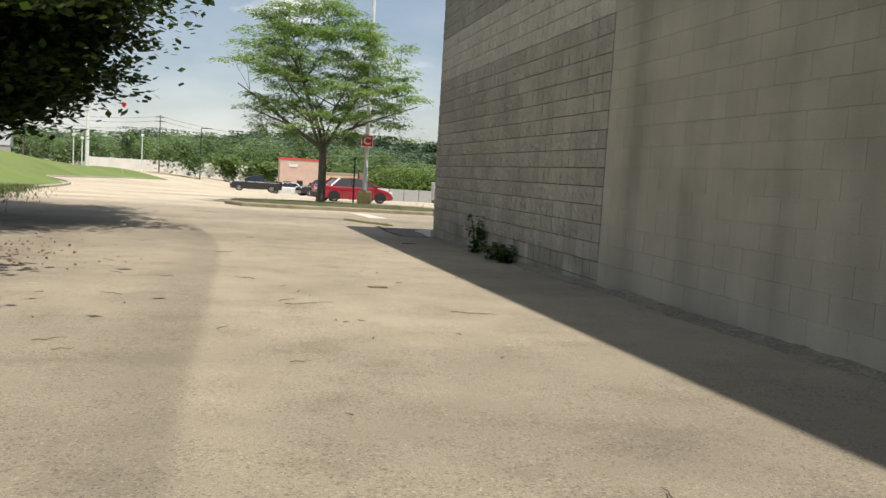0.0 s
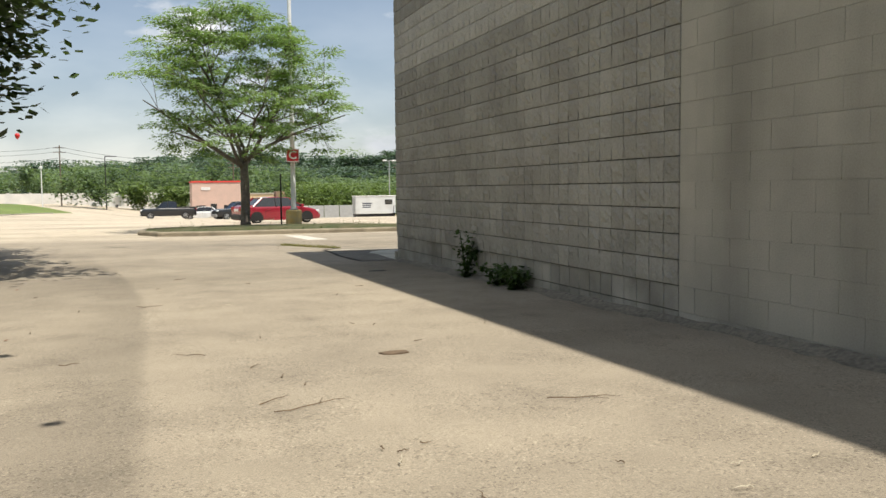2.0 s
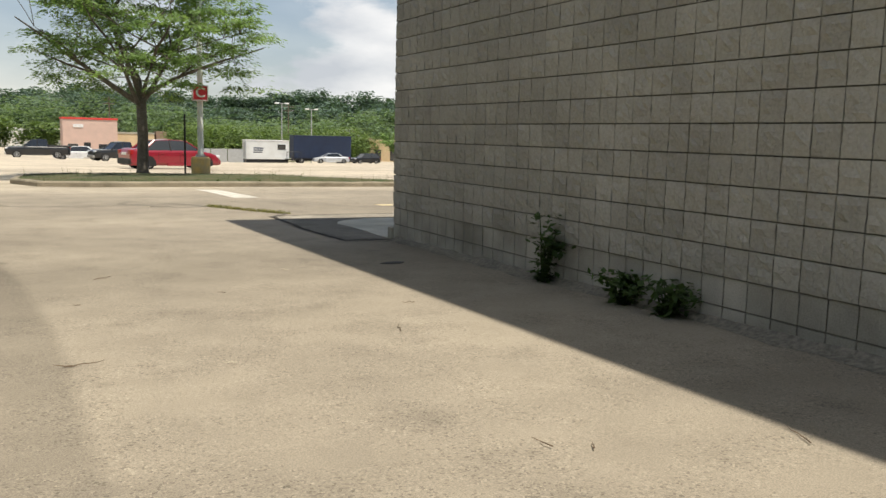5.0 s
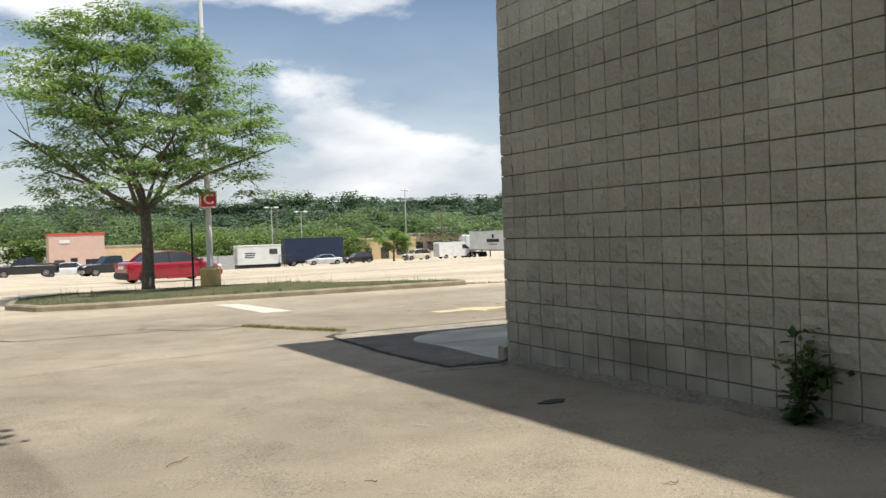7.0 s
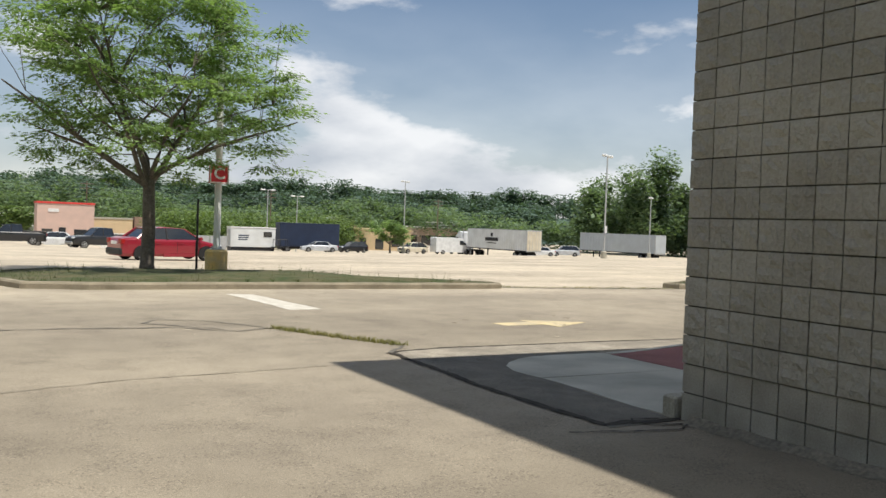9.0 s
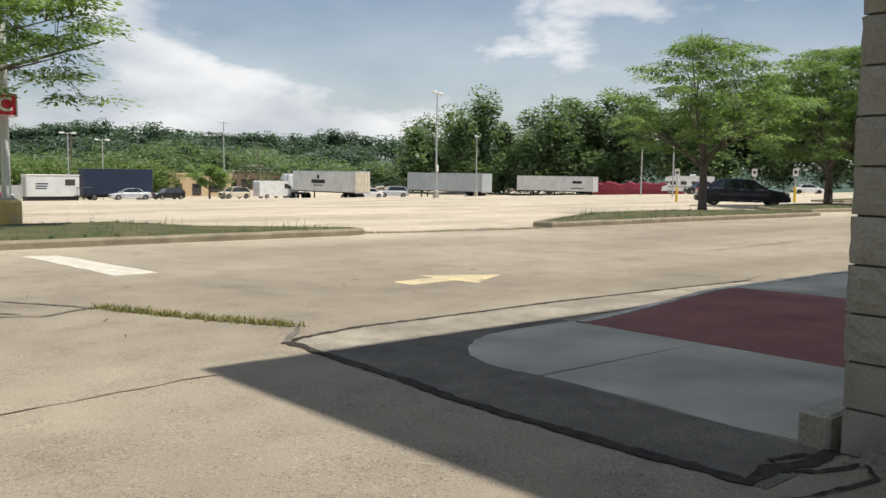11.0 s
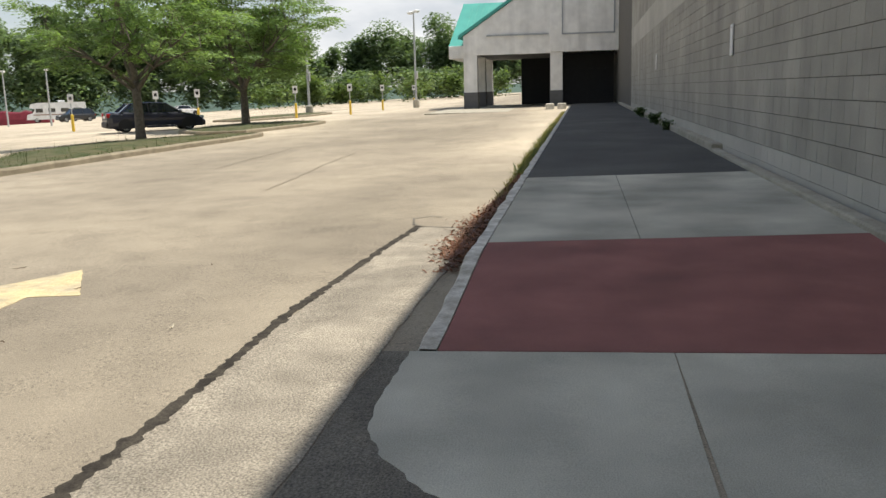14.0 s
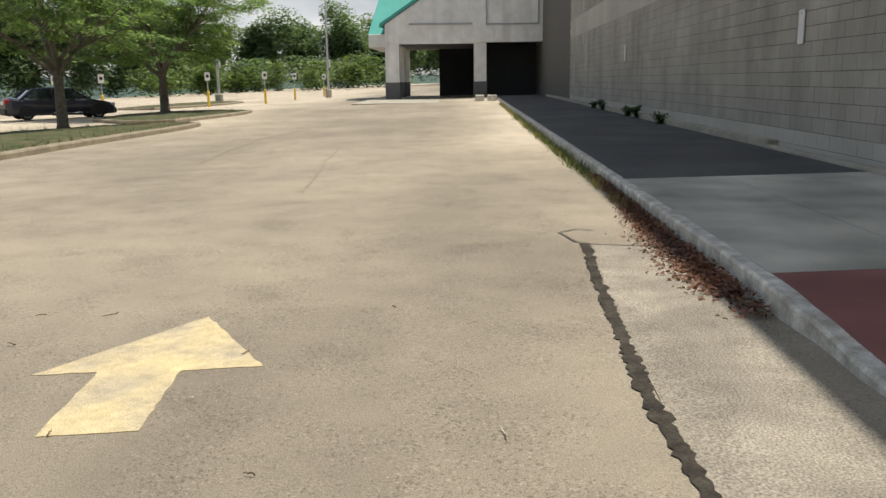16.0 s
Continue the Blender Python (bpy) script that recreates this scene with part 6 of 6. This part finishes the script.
# ---- woods ----
def belt(name, pts, n, h0, h1, r0, r1, leaves, leaf, material, label, seed, base=None, deep=18, category="trees"):
    """A belt of far trees along a line of (x, y), several rows deep."""
    rnd = random.Random(seed)
    b = Mb()
    segs = list(zip(pts[:-1], pts[1:]))
    lens = [math.hypot(c[0] - a[0], c[1] - a[1]) for a, c in segs]
    for i in range(n):
        (x, y), (x2, y2) = rnd.choices(segs, lens)[0]
        f = rnd.random()
        dx, dy = x2 - x, y2 - y
        k = math.hypot(dx, dy)
        off = rnd.random() ** 1.5 * deep
        px, py = x + dx * f - dy / k * off, y + dy * f + dx / k * off
        hh, rr_ = rnd.uniform(h0, h1), rnd.uniform(r0, r1)
        hh *= 1 + .18 * math.sin(px * .05 + seed) + .10 * math.sin(py * .09)
        crown_clump(b, px, py, (base(px, py) if base else gz(px, py)) - .3, hh, rr_, rnd, leaves, leaf)
    return tagged(part(name, b, material, None, fix=False), label, category, kind="stuff")


def hill_z(x, y):
    r = math.hypot(x, y)
    return -4 + 17 * smooth01(300, 560, r) * (0.75 + .25 * math.sin(x * .006 + 1.1)) * smooth01(-200, 60, x)


# long wooded hill behind the town
b = Mb()
na, nr = 40, 10
for j in range(nr + 1):
    r = 290 + j * 45
    for i in range(na + 1):
        a = radians(-30 + i * 3.0)
        x, y = r * math.sin(a), r * math.cos(a)
        b.v.append((x, y, hill_z(x, y)))
b.f = [(j * (na + 1) + i, j * (na + 1) + i + 1, (j + 1) * (na + 1) + i + 1, (j + 1) * (na + 1) + i) for j in range(nr) for i in range(na)]
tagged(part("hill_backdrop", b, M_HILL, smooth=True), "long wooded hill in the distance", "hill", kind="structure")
arc = [(560 * math.sin(radians(a)), 560 * math.cos(radians(a))) for a in range(-26, 62, 4)]
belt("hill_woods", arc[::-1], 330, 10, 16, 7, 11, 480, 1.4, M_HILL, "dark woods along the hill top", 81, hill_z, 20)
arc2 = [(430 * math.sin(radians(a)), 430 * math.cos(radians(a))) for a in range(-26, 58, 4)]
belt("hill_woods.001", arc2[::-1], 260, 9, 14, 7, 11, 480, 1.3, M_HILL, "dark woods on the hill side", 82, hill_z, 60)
belt("valley_trees", [(110, 250), (40, 262), (-40, 262), (-110, 240)], 150, 7, 12, 4, 7.5, 760, .65, M_WOODS, "green trees beyond the road", 83, None, 50)
belt("shrub_bank", [(60, 158), (22, 150)], 30, 5.5, 7.6, 4, 6, 1300, .4, M_WOODS2, "bright green shrubs behind the trailers", 84, None, 14)
belt("valley_trees.001", [(150, 215), (60, 222)], 60, 7, 11, 4, 7, 600, .7, M_WOODS, "green trees behind the shops", 85, None, 30)
belt("road_trees", [(4, 190), (-12, 190)], 9, 6.5, 8.5, 3, 4.5, 700, .55, M_WOODS2, "roadside trees beside the white wall", 86, None, 8)
belt("road_trees.001", [(-8, 172), (-20, 172)], 4, 6.5, 7.5, 3.2, 4.2, 900, .5, M_WOODS, "roadside trees beside the white wall", 96, None, 5)
belt("edge_woods", [(290, -20), (235, 45), (194, 108), (158, 142), (130, 162)], 130, 18, 27, 4.5, 7.5, 2500, .72, M_WOODS, "tall dark woods at the edge of the car park", 87, None, 26)
belt("edge_scrub", [(230, 20), (182, 88), (162, 116), (142, 146), (124, 160)], 110, 6, 11, 3, 5.5, 620, .7, M_WOODS, "dense undergrowth at the edge of the woods", 88, None, 6)
belt("edge_scrub.001", [(200, 22), (150, 60)], 22, 4.5, 7.5, 2.5, 4, 420, .6, M_WOODS2, "bright young trees before the woods", 89, None, 20)
belt("left_woods", [(-70, 150), (-95, 60), (-85, -40)], 70, 9, 15, 5, 8, 300, 1.1, M_WOODS, "dark trees beyond the lawn", 90, None, 25)
belt("rear_woods", [(-60, -70), (20, -110), (120, -110), (260, -60)], 70, 9, 15, 6, 9, 160, 1.6, M_WOODS, "trees behind the building", 91, None, 25)

# ---- weeds, leaves and twigs ----
wall_weed(pose(-.12, -3.45, .05), 1, .62, .26, 6, "leafy dark weed growing at the wall foot")
wall_weed(pose(-.14, -4.55, .06), 2, .25, .22, 5, "low bushy weed at the wall foot")
wall_weed(pose(-.16, -5.05, .07), 3, .27, .22, 5, "low bushy weed at the wall foot")
for i, x in enumerate((19.0, 22.0, 23.2, 28.0, 30.0)):
    wall_weed(pose(x, .24 - x * .0311, .12), 10 + i, .26 + .08 * (i % 2), .15, 4, "small weed growing at the front wall")
weed_strip("crack_weeds", [(-.1, 4.1), (-.5, 4.85), (-1.0, 6.1)], 1500, "yellow-green weeds in a paving crack", M_DRYGRASS, 62, .02, .07, .035)
weed_strip("kerb_weeds", [fr(*p) for p in [(6.8, 3.02), (12, 3.05), (22, 3.06), (40, 3.06)]], 3800, "weeds growing along the kerb", M_DRYGRASS, 63, .03, .12, .05)
weed_strip("kerb_weeds.001", [fr(*p) for p in [(9.5, 3.04), (26, 3.06)]], 1500, "green weeds growing along the kerb", M_BLADE, 65, .04, .14, .05)
weed_strip("island_weeds", [(7.4, 13.9), (12.4, 12.9)], 900, "weeds between two islands", M_DRYGRASS, 64, .02, .07, .08)
l_rnd = random.Random(14)
b = Mb()
for _ in range(8200):
    x = 3.3 + 5.8 * l_rnd.random() ** 1.1
    wid = .13 * math.exp(-((x - 4.8) / 2.0) ** 2) + .04
    y = 3.01 + abs(l_rnd.gauss(0, wid * .7))
    if x < 3.7 and l_rnd.random() < .7:
        continue
    y -= .04
    px_, py_ = fr(x, y)
    leaf_quads(b, (px_, py_, gz(px_, py_) + .012 + max(0, .07 - (y - 2.97) * .5) * l_rnd.random()), None, .036, l_rnd, 1, .004, 0, .6)
tagged(part("dead_leaves", b, M_DEADLEAF, None, fix=False), "rust-brown dead leaves heaped along the kerb", "leaves", kind="stuff")
b = Mb()
for _ in range(700):
    x, y = l_rnd.gauss(-6.9, .7), l_rnd.gauss(-6.2, 1.2)
    leaf_quads(b, (x, y, gz(x, y) + .01), None, .05, l_rnd, 1, .004, 0, .6)
tagged(part("dead_leaves.001", b, M_DEADLEAF, None, fix=False), "brown leaf litter at the lane edge", "leaves", kind="stuff")


def twig(x, y, length, rz, seed, pale=False):
    r = random.Random(seed)
    pts = [(-length / 2 + length * i / 5, r.uniform(-.05, .05) * length, .006 + r.uniform(0, .01)) for i in range(6)]
    ob = thing("twig", on(x, y, rz), "pale dry straw lying on the paving" if pale else "thin dry brown twig lying on the paving", "twig", "twigs on the paving")
    part("stem", Mb().tube(pts, [.0032, .003, .0028, .0025, .002, .001], 5), M_PALE if pale else M_STICK, ob)
    if length > .2:
        i = r.randint(2, 3)
        p = pts[i]
        part("side_shoot", Mb().tube([p, (p[0] + length * .2, p[1] + r.choice((-1, 1)) * length * .2, .012)], [.002, .001], 4), M_PALE if pale else M_STICK, ob)


t_rnd = random.Random(33)
for i in range(60):
    y = t_rnd.uniform(-15.5, -1.0)
    x = t_rnd.uniform(-6.2, -1.35)
    twig(x, y, t_rnd.choice((.04, .05, .07, .09, .12, .2)), t_rnd.uniform(0, 180), 100 + i, t_rnd.random() < .25)
for i in range(22):
    twig(t_rnd.uniform(-2.5, 4.5), t_rnd.uniform(4.0, 8.0), t_rnd.choice((.04, .06, .1)), t_rnd.uniform(0, 180), 300 + i, t_rnd.random() < .3)
twig(-3.15, -9.4, .42, 25, 500)
twig(-1.9, -9.75, .36, -12, 501)


# ---- blocks of the walls ----
protos_r = [rough_block(100 + i) for i in range(10)]
protos_s = [rough_block(200 + i, rough=.0, j=.0014, d=.008, score=False) for i in range(3)]
protos_b = [rough_block(300 + i, rough=.0, j=.006, d=.012, score=True) for i in range(3)]
protos_g = [rough_block(320 + i, rough=.0, j=.003, d=.008, score=False) for i in range(3)]
protos_f = [rough_block(500 + i, rough=.0, j=.0038, d=.007, score=False) for i in range(3)]
half_r = [rough_block(400 + i, w=BL / 2, score=False) for i in range(6)]
half_b = [rough_block(420 + i, w=BL / 2, rough=.0, j=.006, d=.012, score=False) for i in range(2)]
half_s = [rough_block(440 + i, w=BL / 2, rough=.0, j=.0016, d=.008, score=False) for i in range(2)]
SIDE_M = pose(0, 0, 0, 0, 0, 90) @ Matrix.Identity(4)      # u runs towards the corner, outward is -x


def side_spots(z0, z1, y0, y1, half=True):
    out = []
    k0, k1 = round(z0 / CH), round(z1 / CH)
    for k in range(k0, k1):
        off = 0.0 if k % 2 == 0 or not half else -BL / 2
        u = y1 - BL + off
        while u > y0 - BL * .6:
            out.append((u, k * CH))
            u -= BL
    return out


def clip_spots(spots, lo, hi):
    return [(u, z) for u, z in spots if u >= lo - .01 and u + BL <= hi + .01]


def half_ends(z0, z1, lo, hi):
    """Half blocks that close each odd course at both ends."""
    out = []
    for k in range(round(z0 / CH), round(z1 / CH)):
        full = sorted(u for u, z in clip_spots(side_spots(k * CH, (k + 1) * CH, lo, hi), lo, hi))
        if full[-1] + BL < hi - .1:
            out.append((hi - BL / 2, k * CH))
        if full[0] > lo + .1:
            out.append((full[0] - BL / 2, k * CH))
    return out


for z0_, z1_, m_, p_ in ((.4, 3.0, M_SPLIT, half_r), (3.0, 3.8, M_SPLIT_L, half_r), (3.8, 7.0, M_SPLIT, half_r), (-.4, .4, M_BASEBLK, half_b)):
    lay(wall_side, SIDE_M, half_ends(z0_, z1_, -7.8, 0), p_, m_, 60 if z0_ == .4 else 0, lambda u, z: z < 3)
lay(wall_back, SIDE_M, [(-8.0, k * CH) for k in range(-2, 35) if k % 2], half_s, M_SMOOTH, 0, None)


near_side = lambda u, z: u > -5.2 and z < 3.1
lay(wall_side, SIDE_M, clip_spots(side_spots(.4, 3.0, -7.8, 0), -7.8, 0), protos_r, M_SPLIT, 170, near_side)
lay(wall_side, SIDE_M, clip_spots(side_spots(3.0, 3.8, -7.8, 0), -7.8, 0), protos_r, M_SPLIT_L, 0, near_side)
lay(wall_side, SIDE_M, clip_spots(side_spots(3.8, 7.0, -7.8, 0), -7.8, 0), protos_r, M_SPLIT, 0, near_side)
lay(wall_side, SIDE_M, clip_spots(side_spots(-.4, .4, -7.8, 0), -7.8, 0), protos_b, M_BASEBLK, 80, near_side)
lay(wall_back, SIDE_M, [(u, z) for u, z in side_spots(.2, 7.0, -22, -7.8) if u + BL < -7.8 + .01], protos_s, M_SMOOTH, 120, lambda u, z: u > -12.5 and z < 3)
lay(wall_back, SIDE_M, [(u, z) for u, z in side_spots(-.4, .2, -22, -7.8) if u + BL < -7.8 + .01], protos_s, M_BASEBLK, 60, lambda u, z: u > -14)
# the front: spots along x, outward +y
FRONT_M = Matrix.Identity(4)


front = []
for k in range(-2, 35):
    u = 0.0 if k % 2 == 0 else -BL / 2
    while u < 40:
        if u >= -.01:
            front.append((u, k * CH))
        u += BL
near_front = lambda u, z: u < 9 and z < 2.9
lay(wall_front, FRONT_M, [s for s in front if s[1] < 2.95 and s[1] >= .35 and s[0] > .15], protos_f, M_FACADE, 230, near_front)
lay(wall_front, FRONT_M, [s for s in front if s[1] < .35 and s[0] > .15], protos_g, M_FACADE_L, 0, near_front)
lay(wall_front, FRONT_M, [s for s in front if 2.95 <= s[1] < 3.75 and s[0] > .15], protos_s, M_FACADE_L, 0, near_front)
lay(wall_front, FRONT_M, [s for s in front if s[1] >= 3.75 and s[0] > .15], protos_s, M_FACADE, 0, near_front)
# rough return of the corner pier: one half block deep on the front
pier = [(0.0, k * CH) for k in range(2, 35)]
lay(wall_front, FRONT_M, pier, half_r, M_SPLIT, 14, lambda u, z: z < 3)
lay(wall_front, FRONT_M, [(0.0, 0.0), (0.0, CH)], half_b, M_BASEBLK, 2, lambda u, z: True)
lay(wall_front, FRONT_M, [(0.2, k * CH) for k in range(-2, 35) if k % 2 == 0], half_s, M_FACADE, 0, None)
